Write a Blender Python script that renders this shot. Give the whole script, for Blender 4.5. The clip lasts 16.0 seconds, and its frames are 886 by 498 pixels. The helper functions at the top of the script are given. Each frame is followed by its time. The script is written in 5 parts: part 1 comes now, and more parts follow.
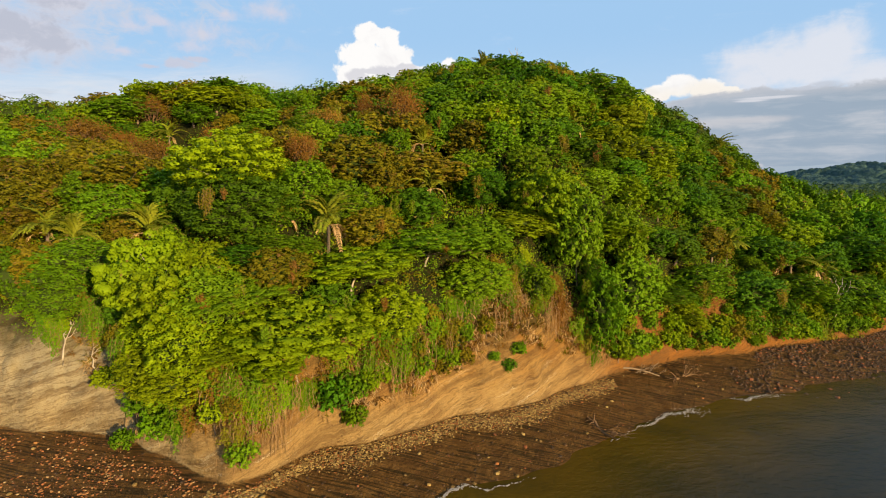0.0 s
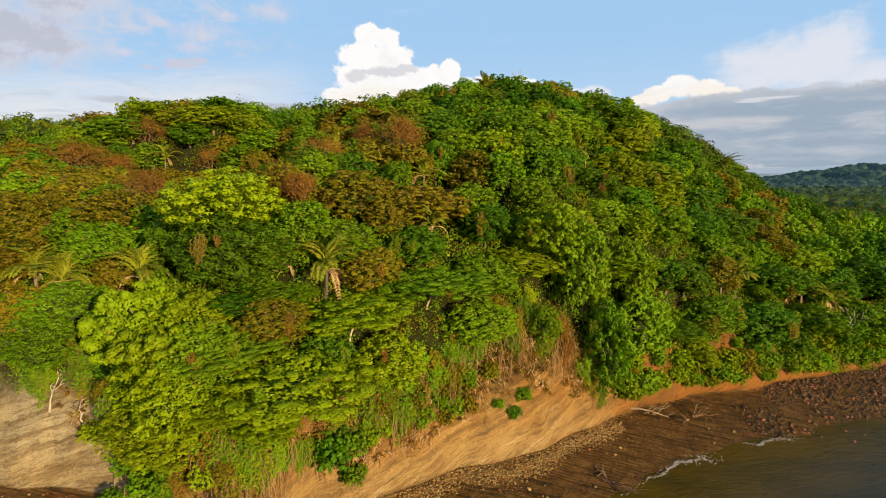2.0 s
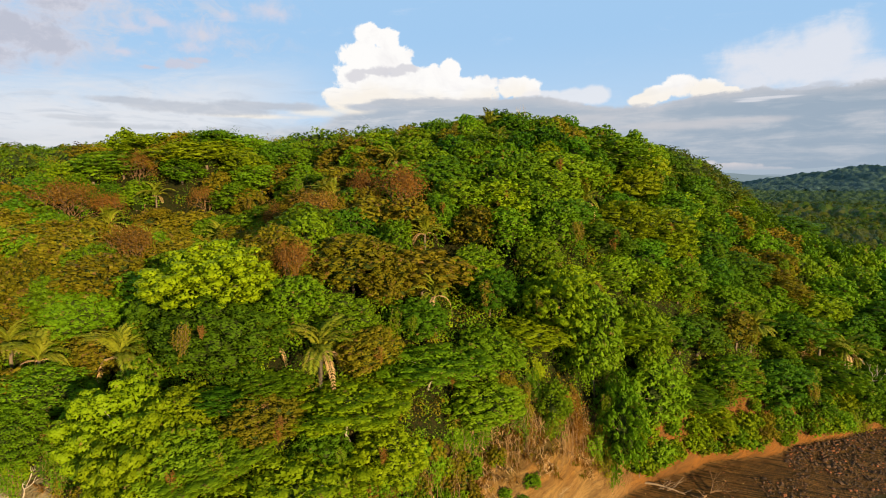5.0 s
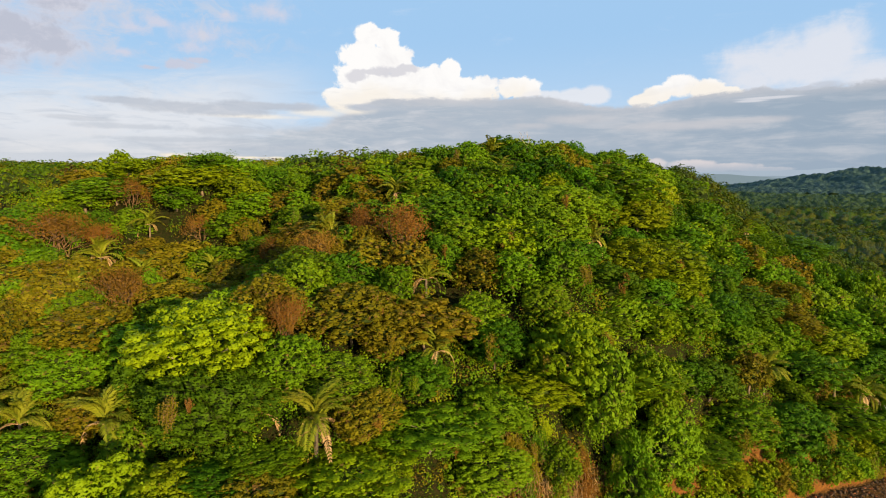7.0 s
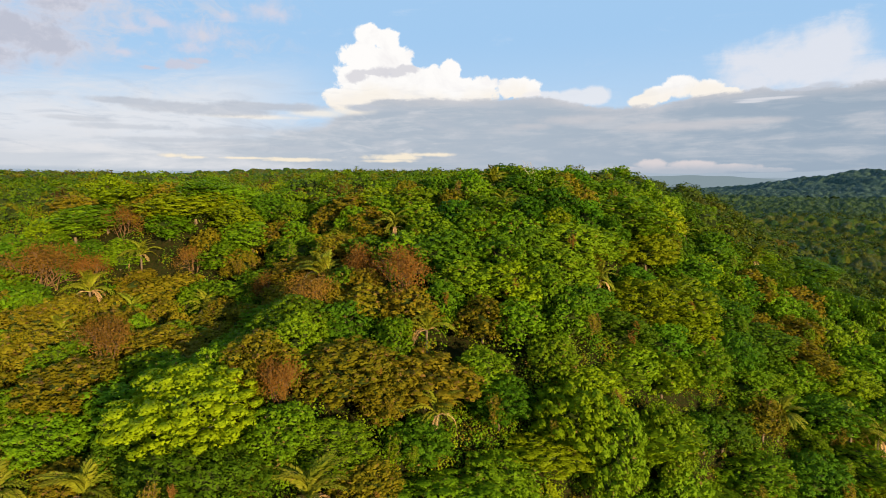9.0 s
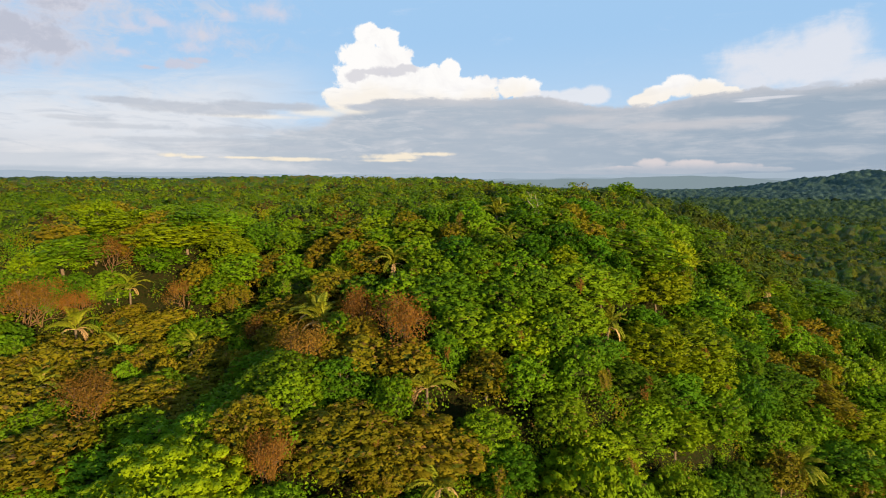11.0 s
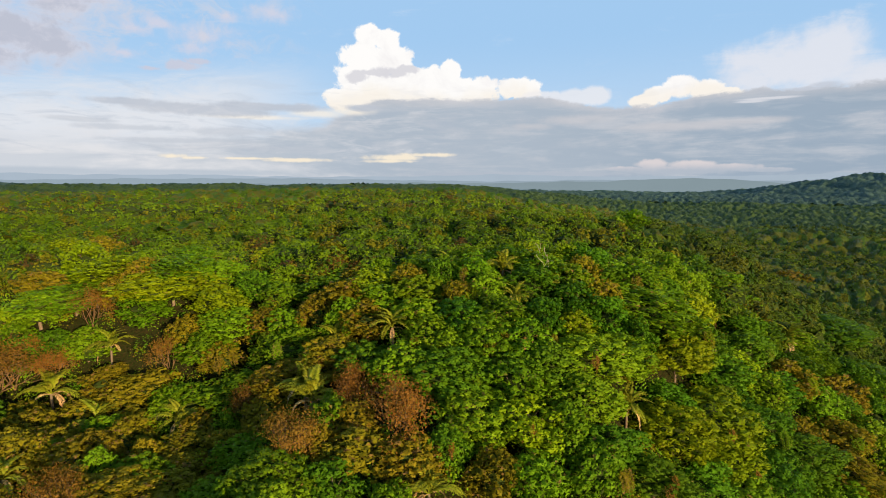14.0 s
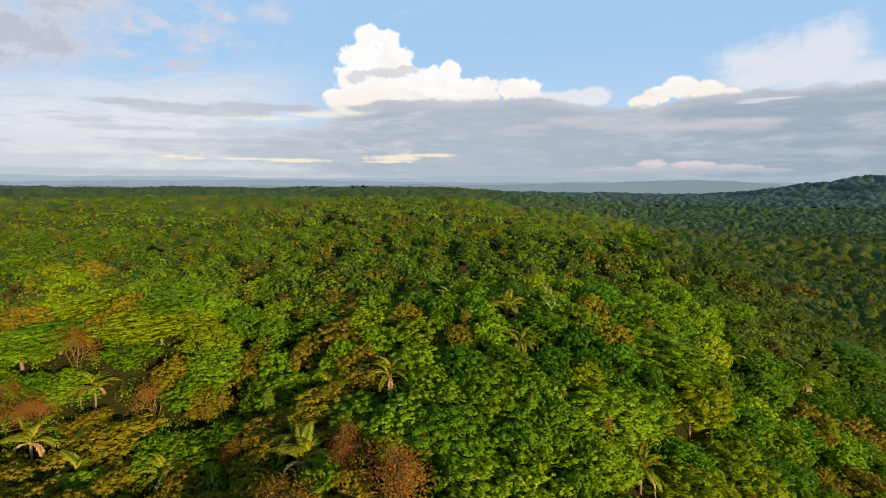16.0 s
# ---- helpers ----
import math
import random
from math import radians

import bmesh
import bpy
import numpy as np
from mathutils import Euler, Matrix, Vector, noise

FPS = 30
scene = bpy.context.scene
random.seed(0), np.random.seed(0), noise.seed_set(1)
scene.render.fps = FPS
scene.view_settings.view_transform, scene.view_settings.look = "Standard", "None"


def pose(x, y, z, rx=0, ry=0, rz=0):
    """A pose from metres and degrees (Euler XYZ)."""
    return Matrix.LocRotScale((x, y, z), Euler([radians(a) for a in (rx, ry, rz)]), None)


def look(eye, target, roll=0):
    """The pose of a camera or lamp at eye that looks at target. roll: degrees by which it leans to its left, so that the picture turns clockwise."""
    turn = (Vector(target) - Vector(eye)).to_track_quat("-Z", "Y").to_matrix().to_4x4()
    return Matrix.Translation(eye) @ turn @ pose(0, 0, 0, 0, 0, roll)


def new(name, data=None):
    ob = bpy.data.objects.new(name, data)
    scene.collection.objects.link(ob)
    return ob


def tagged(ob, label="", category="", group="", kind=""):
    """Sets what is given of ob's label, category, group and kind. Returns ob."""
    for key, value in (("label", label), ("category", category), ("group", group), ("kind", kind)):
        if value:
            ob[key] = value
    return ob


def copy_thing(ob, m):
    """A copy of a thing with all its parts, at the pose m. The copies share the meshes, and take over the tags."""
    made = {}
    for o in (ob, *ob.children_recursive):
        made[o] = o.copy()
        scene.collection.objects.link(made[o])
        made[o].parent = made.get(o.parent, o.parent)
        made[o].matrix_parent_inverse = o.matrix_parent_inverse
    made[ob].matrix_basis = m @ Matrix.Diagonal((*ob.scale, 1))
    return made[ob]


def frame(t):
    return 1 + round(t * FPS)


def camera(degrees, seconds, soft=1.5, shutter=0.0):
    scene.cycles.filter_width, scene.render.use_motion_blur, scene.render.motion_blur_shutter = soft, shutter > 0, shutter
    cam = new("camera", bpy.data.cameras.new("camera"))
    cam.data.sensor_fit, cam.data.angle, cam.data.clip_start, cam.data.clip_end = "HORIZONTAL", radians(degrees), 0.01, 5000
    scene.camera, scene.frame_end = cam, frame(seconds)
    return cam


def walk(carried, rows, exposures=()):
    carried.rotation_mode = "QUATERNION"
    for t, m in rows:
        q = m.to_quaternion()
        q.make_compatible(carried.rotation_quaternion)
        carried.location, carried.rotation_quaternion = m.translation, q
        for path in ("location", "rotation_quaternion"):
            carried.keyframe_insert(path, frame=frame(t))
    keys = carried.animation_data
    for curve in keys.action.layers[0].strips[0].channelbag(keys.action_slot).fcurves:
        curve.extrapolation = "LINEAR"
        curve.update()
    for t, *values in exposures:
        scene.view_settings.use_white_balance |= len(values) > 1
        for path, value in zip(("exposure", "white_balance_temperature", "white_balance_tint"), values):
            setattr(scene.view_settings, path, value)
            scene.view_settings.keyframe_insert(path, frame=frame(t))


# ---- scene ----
cam = camera(78.0, 16.0, soft=1.0)
EYE, TILT, LEAN = 41.6, -7.01, 0.0
ROWS = [
    (0.0, 0.0, 0.0, 0.0, -0.0, -0.0, -0.0),
    (0.5, -0.07, 0.69, 1.72, 0.014, 0.034, -0.01),
    (1.0, -0.15, 1.55, 3.48, 0.0, 0.034, 0.0),
    (1.5, -0.24, 2.5, 5.3, 0.007, 0.055, 0.03),
    (2.0, -0.34, 3.48, 7.19, 0.021, 0.069, 0.04),
    (2.5, -0.41, 4.47, 9.14, 0.028, 0.055, 0.05),
    (3.0, -0.49, 5.46, 11.14, 0.021, 0.083, 0.03),
    (3.5, -0.58, 6.46, 13.21, 0.028, 0.083, 0.05),
    (4.0, -0.62, 7.5, 15.3, 0.041, 0.069, 0.08),
    (6.5, -1.03, 12.99, 26.17, 0.041, 0.028, 0.06),
    (7.0, -1.12, 14.14, 28.31, 0.055, 0.055, 0.06),
    (7.5, -1.2, 15.28, 30.46, 0.041, 0.069, 0.06),
    (8.0, -1.25, 16.46, 32.68, 0.069, 0.055, 0.05),
    (8.5, -1.33, 17.69, 34.94, 0.041, 0.055, 0.03),
    (9.0, -1.39, 19.01, 37.15, 0.041, 0.103, 0.03),
    (11.5, -1.7, 26.4, 48.69, 0.034, 0.041, 0.09),
    (12.0, -1.77, 27.96, 50.98, 0.048, 0.048, 0.1),
    (12.5, -1.84, 29.55, 53.25, 0.041, 0.048, 0.13),
    (13.0, -1.94, 31.12, 55.49, 0.069, 0.076, 0.13),
    (13.5, -2.01, 32.75, 57.73, 0.083, 0.089, 0.11),
    (14.0, -2.09, 34.4, 60.02, 0.083, 0.124, 0.09),
    (14.5, -2.18, 36.05, 62.31, 0.083, 0.138, 0.09),
    (15.0, -2.22, 37.75, 64.64, 0.089, 0.138, 0.08),
    (15.5, -2.31, 39.43, 66.97, 0.076, 0.144, 0.07),
    (16.0, -2.4, 41.11, 69.29, 0.062, 0.172, 0.06),
]
walk(cam, [(t, pose(0, 0, EYE, TILT, LEAN) @ pose(x, y, z, 90 + pitch, roll, yaw)) for t, x, y, z, yaw, pitch, roll in ROWS])

# ---- light ----
SUN = Vector((0.58, -0.79, 0.178)).normalized()          # the way to the sun: low, behind the drone
lamp = new("sun", bpy.data.lights.new("sun", "SUN"))
lamp.data.energy, lamp.data.angle, lamp.data.color = 5.0, radians(0.6), (1.0, 0.78, 0.44)
lamp.matrix_world = look(SUN * 100, (0, 0, 0))
scene.view_settings.exposure = 0.68


class Graph:
    """Brief methods for writing node graphs."""

    def __init__(self, tree):
        self.t = tree
        tree.nodes.clear()

    def put(self, sock, v):
        if isinstance(v, bpy.types.NodeSocket):
            self.t.links.new(v, sock)
        elif v is not None:
            sock.default_value = v

    def node(self, kind):
        return self.t.nodes.new(kind)

    def m(self, op, a, b=None, c=None, clamp=False):
        n = self.node("ShaderNodeMath")
        n.operation, n.use_clamp = op, clamp
        for s, v in zip(n.inputs, (a, b, c)):
            self.put(s, v)
        return n.outputs[0]

    def smooth(self, v, lo, hi, a=0.0, b=1.0):
        n = self.node("ShaderNodeMapRange")
        n.interpolation_type = "SMOOTHSTEP"
        for s, w in zip(n.inputs, (v, lo, hi, a, b)):
            self.put(s, w)
        return n.outputs[0]

    def mix(self, f, a, b, blend="MIX"):
        n = self.node("ShaderNodeMix")
        n.data_type, n.blend_type = "RGBA", blend
        self.put(n.inputs[0], f)
        self.put(n.inputs[6], a if not isinstance(a, tuple) else (*a, 1))
        self.put(n.inputs[7], b if not isinstance(b, tuple) else (*b, 1))
        return n.outputs[2]

    def noise(self, vec, scale, detail=4.0, rough=0.55, distortion=0.0):
        n = self.node("ShaderNodeTexNoise")
        self.put(n.inputs["Vector"], vec)
        n.inputs["Scale"].default_value, n.inputs["Detail"].default_value = scale, detail
        n.inputs["Roughness"].default_value, n.inputs["Distortion"].default_value = rough, distortion
        return n.outputs["Fac"]

    def vec(self, x, y, z):
        n = self.node("ShaderNodeCombineXYZ")
        for s, v in zip(n.inputs, (x, y, z)):
            self.put(s, v)
        return n.outputs[0]

    def stretch(self, vec, sx, sy, sz):
        n = self.node("ShaderNodeMapping")
        self.put(n.inputs[0], vec)
        n.inputs["Scale"].default_value = (sx, sy, sz)
        return n.outputs[0]


def tone(r, g, b):
    """A colour of the sky as it shows, turned into radiance."""
    return tuple((v / 255) ** 2.2 / 0.0587 for v in (r, g, b))


def sky():
    """Blue morning sky with a grey cloud deck low down, cumulus towers over it and thin veils above."""
    world = bpy.data.worlds.new("sky")
    scene.world = world
    world.use_nodes = True
    g = Graph(world.node_tree)
    tex = g.node("ShaderNodeTexSky")
    tex.sky_type, tex.sun_disc = "NISHITA", False
    tex.sun_elevation, tex.sun_rotation = math.asin(SUN.z), math.atan2(SUN.x, SUN.y)
    tex.air_density, tex.dust_density, tex.ozone_density = 1.0, 0.6, 1.6
    way = g.node("ShaderNodeTexCoord").outputs["Generated"]
    xyz = g.node("ShaderNodeSeparateXYZ")
    g.put(xyz.inputs[0], way)
    x, y, z = xyz.outputs
    az = g.m("ARCTAN2", x, y)
    el = g.m("ARCSINE", z)
    flat = g.vec(az, el, 0.0)
    # clear sky, paler low down
    blue = g.mix(0.90, tex.outputs[0], tone(167, 208, 248))
    blue = g.mix(g.smooth(el, 0.35, 1.1), blue, tone(95, 135, 190))
    low_west = g.m("ADD", g.m("MULTIPLY", az, -0.16), el)
    col = g.mix(g.m("MULTIPLY", g.smooth(el, 0.08, 0.26, 1.0, 0.0), 0.5), blue, tone(205, 224, 243))
    wob = g.m("SUBTRACT", g.noise(flat, 34.0, 8.0, 0.62, 0.3), 0.5)
    wob2 = g.m("SUBTRACT", g.noise(flat, 9.0, 4.0, 0.55), 0.5)
    wisp = g.m("SUBTRACT", g.noise(g.stretch(flat, 1.0, 3.4, 1.0), 7.0, 8.0, 0.64, 0.8), 0.5)

    def blob(a0, e0, ra, re):
        da = g.m("DIVIDE", g.m("SUBTRACT", az, a0), ra)
        de = g.m("DIVIDE", g.m("SUBTRACT", el, e0), re)
        return g.m("SUBTRACT", 1.0, g.m("SQRT", g.m("ADD", g.m("MULTIPLY", da, da), g.m("MULTIPLY", de, de))))

    def heap(blobs, fine=0.0, broad=0.0, thin=0.0):
        s = None
        for b in blobs:
            v = blob(*b)
            s = v if s is None else g.m("MAXIMUM", s, v)
        for n, k in ((wob, fine), (wob2, broad), (wisp, thin)):
            s = g.m("ADD", s, g.m("MULTIPLY", n, k)) if k else s
        return s

    # thin white veil over the west, and faint wisps elsewhere
    veil = g.smooth(g.m("ADD", g.m("ADD", g.smooth(low_west, 0.302, 0.178), -0.25), g.m("MULTIPLY", wisp, 1.1)), -0.1, 0.75)
    veil = g.m("MULTIPLY", veil, g.smooth(az, -0.164, -0.430))
    col = g.mix(g.m("MULTIPLY", veil, 0.92), col, tone(228, 230, 235))
    col = g.mix(g.m("MULTIPLY", g.smooth(wisp, 0.06, 0.30), 0.35), col, tone(215, 226, 242))
    # mauve cloud high in the west, with scraps beside it
    mauve = heap([(-0.648, 0.212, 0.111, 0.055), (-0.580, 0.252, 0.090, 0.037), (-0.605, 0.196, 0.051, 0.021), (-0.676, 0.176, 0.067, 0.026)], 1.0, 1.2, 1.5)
    col = g.mix(g.m("MULTIPLY", g.smooth(mauve, -0.25, 0.7), 0.9), col, g.mix(g.smooth(g.m("ADD", mauve, g.m("MULTIPLY", wob, 1.2)), 0.25, 0.85), tone(214, 212, 222), tone(192, 193, 206)))
    scraps = heap([(-0.498, 0.234, 0.023, 0.010), (-0.467, 0.246, 0.021, 0.009), (-0.397, 0.234, 0.051, 0.020), (-0.412, 0.213, 0.033, 0.012), (-0.516, 0.197, 0.030, 0.007), (-0.292, 0.276, 0.041, 0.015), (-0.363, 0.265, 0.021, 0.010)], 2.4, 2.0, 1.2)
    col = g.mix(g.m("MULTIPLY", g.smooth(scraps, -0.35, 1.1), 0.75), col, tone(216, 213, 226))
    roll = heap([(-0.438, 0.186, 0.043, 0.010), (-0.413, 0.194, 0.025, 0.007), (-0.479, 0.178, 0.022, 0.005)], 1.8, 1.4, 0.8)
    col = g.mix(g.m("MULTIPLY", g.smooth(roll, 0.0, 0.6), 0.8), col, tone(203, 203, 218))
    # the veil that leans over the eastern cumulus
    anvil = heap([(0.552, 0.169, 0.101, 0.047), (0.599, 0.190, 0.051, 0.040), (0.652, 0.142, 0.051, 0.029), (0.501, 0.157, 0.054, 0.025)], 0.9, 1.3, 1.3)
    col = g.mix(g.m("MULTIPLY", g.smooth(anvil, -0.35, 0.6), 0.85), col, tone(230, 231, 238))
    # cumulus: the tall tower, its long shoulder, and a lower heap in the east
    tower = heap([(-0.130, 0.250, 0.029, 0.020), (-0.098, 0.242, 0.026, 0.022), (-0.143, 0.215, 0.039, 0.031), (-0.093, 0.212, 0.045, 0.029), (-0.153, 0.178, 0.039, 0.032), (-0.124, 0.160, 0.079, 0.036), (-0.173, 0.148, 0.043, 0.021), (-0.044, 0.175, 0.070, 0.030), (0.013, 0.194, 0.020, 0.021), (0.046, 0.161, 0.070, 0.026), (0.131, 0.164, 0.045, 0.021), (-0.014, 0.156, 0.100, 0.029)], 1.25, 0.35)
    shoulder = heap([(0.224, 0.145, 0.033, 0.018), (0.261, 0.146, 0.034, 0.019), (0.175, 0.144, 0.059, 0.017)], 0.9, 0.3)
    east = heap([(0.344, 0.135, 0.029, 0.013), (0.366, 0.145, 0.025, 0.016), (0.396, 0.155, 0.031, 0.019), (0.438, 0.149, 0.031, 0.017), (0.470, 0.141, 0.024, 0.010)], 1.2, 0.4)
    puff = g.noise(flat, 17.0, 8.0, 0.62, 0.4)
    lit = g.mix(g.smooth(puff, 0.48, 0.72), tone(255, 253, 251), tone(243, 240, 240))
    lit = g.mix(g.smooth(g.m("ADD", el, g.m("MULTIPLY", wob2, 0.10)), 0.170, 0.137), lit, tone(250, 243, 233))
    col = g.mix(g.smooth(tower, -0.02, 0.20), col, lit)
    col = g.mix(g.m("MULTIPLY", g.smooth(shoulder, 0.0, 0.4), 0.75), col, tone(240, 238, 240))
    col = g.mix(g.smooth(east, -0.02, 0.26), col, lit)
    scarf = heap([(-0.094, 0.192, 0.044, 0.012), (-0.064, 0.197, 0.034, 0.009), (-0.149, 0.182, 0.025, 0.012), (-0.128, 0.190, 0.039, 0.006)], 2.2, 1.2)
    col = g.mix(g.m("MULTIPLY", g.smooth(scarf, 0.0, 0.5), 0.75), col, tone(208, 207, 215))
    # grey deck below
    top = g.m("ADD", g.smooth(az, -0.242, -0.095, 0.108, 0.151), g.smooth(az, 0.146, 0.290, 0.0, -0.022))
    top = g.m("ADD", top, g.smooth(az, 0.309, 0.480, 0.0, 0.016))
    top = g.m("SUBTRACT", top, g.smooth(az, -0.242, -0.495, 0.0, 0.018))
    edge = g.m("SUBTRACT", g.m("ADD", top, g.m("ADD", g.m("MULTIPLY", wisp, 0.030), g.m("MULTIPLY", wob, 0.016))), el)
    west_soft = g.smooth(az, -0.085, -0.455, 0.008, 0.05)
    deck = g.smooth(g.m("DIVIDE", edge, west_soft), 0.0, 1.0)
    streak = g.m("ADD", g.m("MULTIPLY", g.noise(g.stretch(flat, 1.0, 7.5, 1.0), 4.2, 8.0, 0.62, 0.6), 0.65), g.m("MULTIPLY", g.noise(g.stretch(flat, 1.0, 2.6, 1.0), 13.0, 6.0, 0.6), 0.35))
    dark = g.mix(g.smooth(az, -0.605, -0.085), tone(206, 211, 219), g.mix(g.smooth(az, 0.016, 0.626), tone(173, 184, 197), tone(154, 170, 187)))
    grey = g.mix(g.smooth(streak, 0.44, 0.66), dark, g.mix(g.smooth(az, -0.455, 0.016), tone(226, 226, 229), tone(193, 197, 205)))
    grey = g.mix(g.m("MULTIPLY", g.smooth(edge, 0.028, 0.0), 0.6), grey, tone(207, 205, 209))
    pale = heap([(0.215, 0.108, 0.106, 0.012), (0.398, 0.092, 0.146, 0.012), (0.504, 0.096, 0.085, 0.008), (0.156, 0.099, 0.059, 0.010)], 0.7, 0.9, 1.2)
    grey = g.mix(g.m("MULTIPLY", g.smooth(pale, 0.0, 0.9), 0.7), grey, tone(203, 201, 205))
    col = g.mix(g.m("MULTIPLY", deck, 0.96), col, grey)
    # a long lens of stratus in the west, lit under its tip
    glow = heap([(-0.223, 0.120, 0.067, 0.010), (-0.164, 0.125, 0.059, 0.010), (-0.326, 0.111, 0.109, 0.006)], 0.6, 0.4, 0.5)
    col = g.mix(g.m("MULTIPLY", g.smooth(glow, 0.0, 0.8), 0.8), col, tone(249, 240, 226))
    lens = heap([(-0.430, 0.121, 0.141, 0.013), (-0.524, 0.126, 0.076, 0.008), (-0.316, 0.128, 0.136, 0.010), (-0.370, 0.119, 0.105, 0.012), (-0.144, 0.131, 0.039, 0.008)], 0.9, 0.9, 1.1)
    col = g.mix(g.m("MULTIPLY", g.smooth(lens, 0.0, 0.55), 0.85), col, tone(191, 197, 208))
    bars = heap([(-0.512, 0.087, 0.100, 0.006), (-0.354, 0.086, 0.142, 0.009), (-0.432, 0.069, 0.159, 0.006), (-0.328, 0.059, 0.199, 0.009), (-0.577, 0.096, 0.064, 0.005)], 0.9, 1.0, 1.4)
    col = g.mix(g.m("MULTIPLY", g.smooth(bars, 0.0, 0.7), 0.6), col, tone(192, 198, 208))
    streaks = heap([(0.525, 0.128, 0.056, 0.003), (0.503, 0.125, 0.031, 0.003)], 0.4, 0.3)
    col = g.mix(g.m("MULTIPLY", g.smooth(streaks, 0.0, 0.6), 0.7), col, tone(226, 226, 232))
    fleck = heap([(0.596, 0.142, 0.025, 0.006), (0.575, 0.138, 0.028, 0.004)], 0.7, 0.4)
    col = g.mix(g.m("MULTIPLY", g.smooth(fleck, 0.0, 0.7), 0.8), col, tone(196, 202, 214))
    # soft streaks and mottling through all the cloud
    fine = g.noise(g.stretch(flat, 1.0, 5.0, 1.0), 11.0, 8.0, 0.62, 0.8)
    mottle = g.noise(g.stretch(flat, 1.0, 1.8, 1.0), 16.0, 8.0, 0.66, 0.7)
    low_sky = g.m("MULTIPLY", g.m("MULTIPLY", g.smooth(el, 0.20, 0.10), g.smooth(el, 0.025, 0.06)), g.smooth(az, 0.15, -0.10, 0.35, 1.0))
    west_sky = g.m("MULTIPLY", g.smooth(az, -0.15, -0.42), g.smooth(el, 0.16, 0.22))
    col = g.mix(g.m("MULTIPLY", g.m("MULTIPLY", g.smooth(fine, 0.50, 0.70), low_sky), 0.42), col, tone(228, 227, 230))
    col = g.mix(g.m("MULTIPLY", g.m("MULTIPLY", g.smooth(fine, 0.50, 0.30), low_sky), 0.40), col, tone(172, 183, 199))
    col = g.mix(g.m("MULTIPLY", g.m("MULTIPLY", g.smooth(mottle, 0.48, 0.68), west_sky), 0.55), col, tone(214, 213, 222))
    # warm rifts and the mist that lies on the land
    rift = heap([(-0.455, 0.044, 0.026, 0.005), (-0.421, 0.042, 0.034, 0.004), (-0.347, 0.042, 0.081, 0.003), (-0.263, 0.040, 0.067, 0.004), (-0.086, 0.045, 0.076, 0.007), (-0.025, 0.050, 0.071, 0.005), (-0.096, 0.039, 0.061, 0.004)], 1.5, 0.9, 1.2)
    col = g.mix(g.m("MULTIPLY", g.smooth(rift, 0.0, 0.8), 0.9), col, tone(252, 238, 214))
    west_bar = heap([(-0.638, 0.018, 0.173, 0.009), (-0.460, 0.017, 0.213, 0.008)], 0.2, 0.3, 0.5)
    col = g.mix(g.m("MULTIPLY", g.smooth(west_bar, -0.1, 0.6), 0.9), col, tone(186, 196, 208))
    bank = heap([(0.357, 0.030, 0.029, 0.009), (0.423, 0.028, 0.042, 0.009), (0.477, 0.024, 0.048, 0.007), (0.524, 0.020, 0.046, 0.004), (0.321, 0.023, 0.041, 0.005), (0.217, 0.015, 0.117, 0.005), (0.067, 0.015, 0.122, 0.005), (0.402, 0.020, 0.095, 0.008)], 1.1, 0.35)
    bank_col = g.mix(g.smooth(g.m("ADD", el, g.m("MULTIPLY", wob, 0.012)), 0.017, 0.035), tone(178, 187, 200), tone(222, 213, 214))
    col = g.mix(g.m("MULTIPLY", g.smooth(bank, -0.15, 0.35), 0.9), col, bank_col)
    col = g.mix(g.smooth(el, 0.0, 0.014, 0.65, 0.0), col, tone(176, 190, 206))
    # the half of the sky under the horizon
    col = g.mix(g.smooth(el, -0.02, -0.06), col, (3.0, 3.0, 2.6))
    back = g.node("ShaderNodeBackground")
    g.put(back.inputs[0], col)
    back.inputs[1].default_value = 0.0366
    out = g.node("ShaderNodeOutputWorld")
    g.t.links.new(back.outputs[0], out.inputs[0])


sky()


# ---- materials ----
def material(name, build):
    m = bpy.data.materials.new(name)
    m.use_nodes = True
    g = Graph(m.node_tree)
    out = g.node("ShaderNodeOutputMaterial")
    g.t.links.new(build(g), out.inputs[0])
    return m


def principled(g, col, rough=0.8, spec=0.25, bump=None, depth=0.1, metal=0.0):
    p = g.node("ShaderNodeBsdfPrincipled")
    g.put(p.inputs["Base Color"], col if not isinstance(col, tuple) else (*col, 1))
    g.put(p.inputs["Roughness"], rough)
    p.inputs["Specular IOR Level"].default_value = spec
    p.inputs["Metallic"].default_value = metal
    if bump is not None:
        b = g.node("ShaderNodeBump")
        b.inputs["Strength"].default_value, b.inputs["Distance"].default_value = 1.0, depth
        g.put(b.inputs["Height"], bump)
        g.t.links.new(b.outputs[0], p.inputs["Normal"])
    return p.outputs[0]


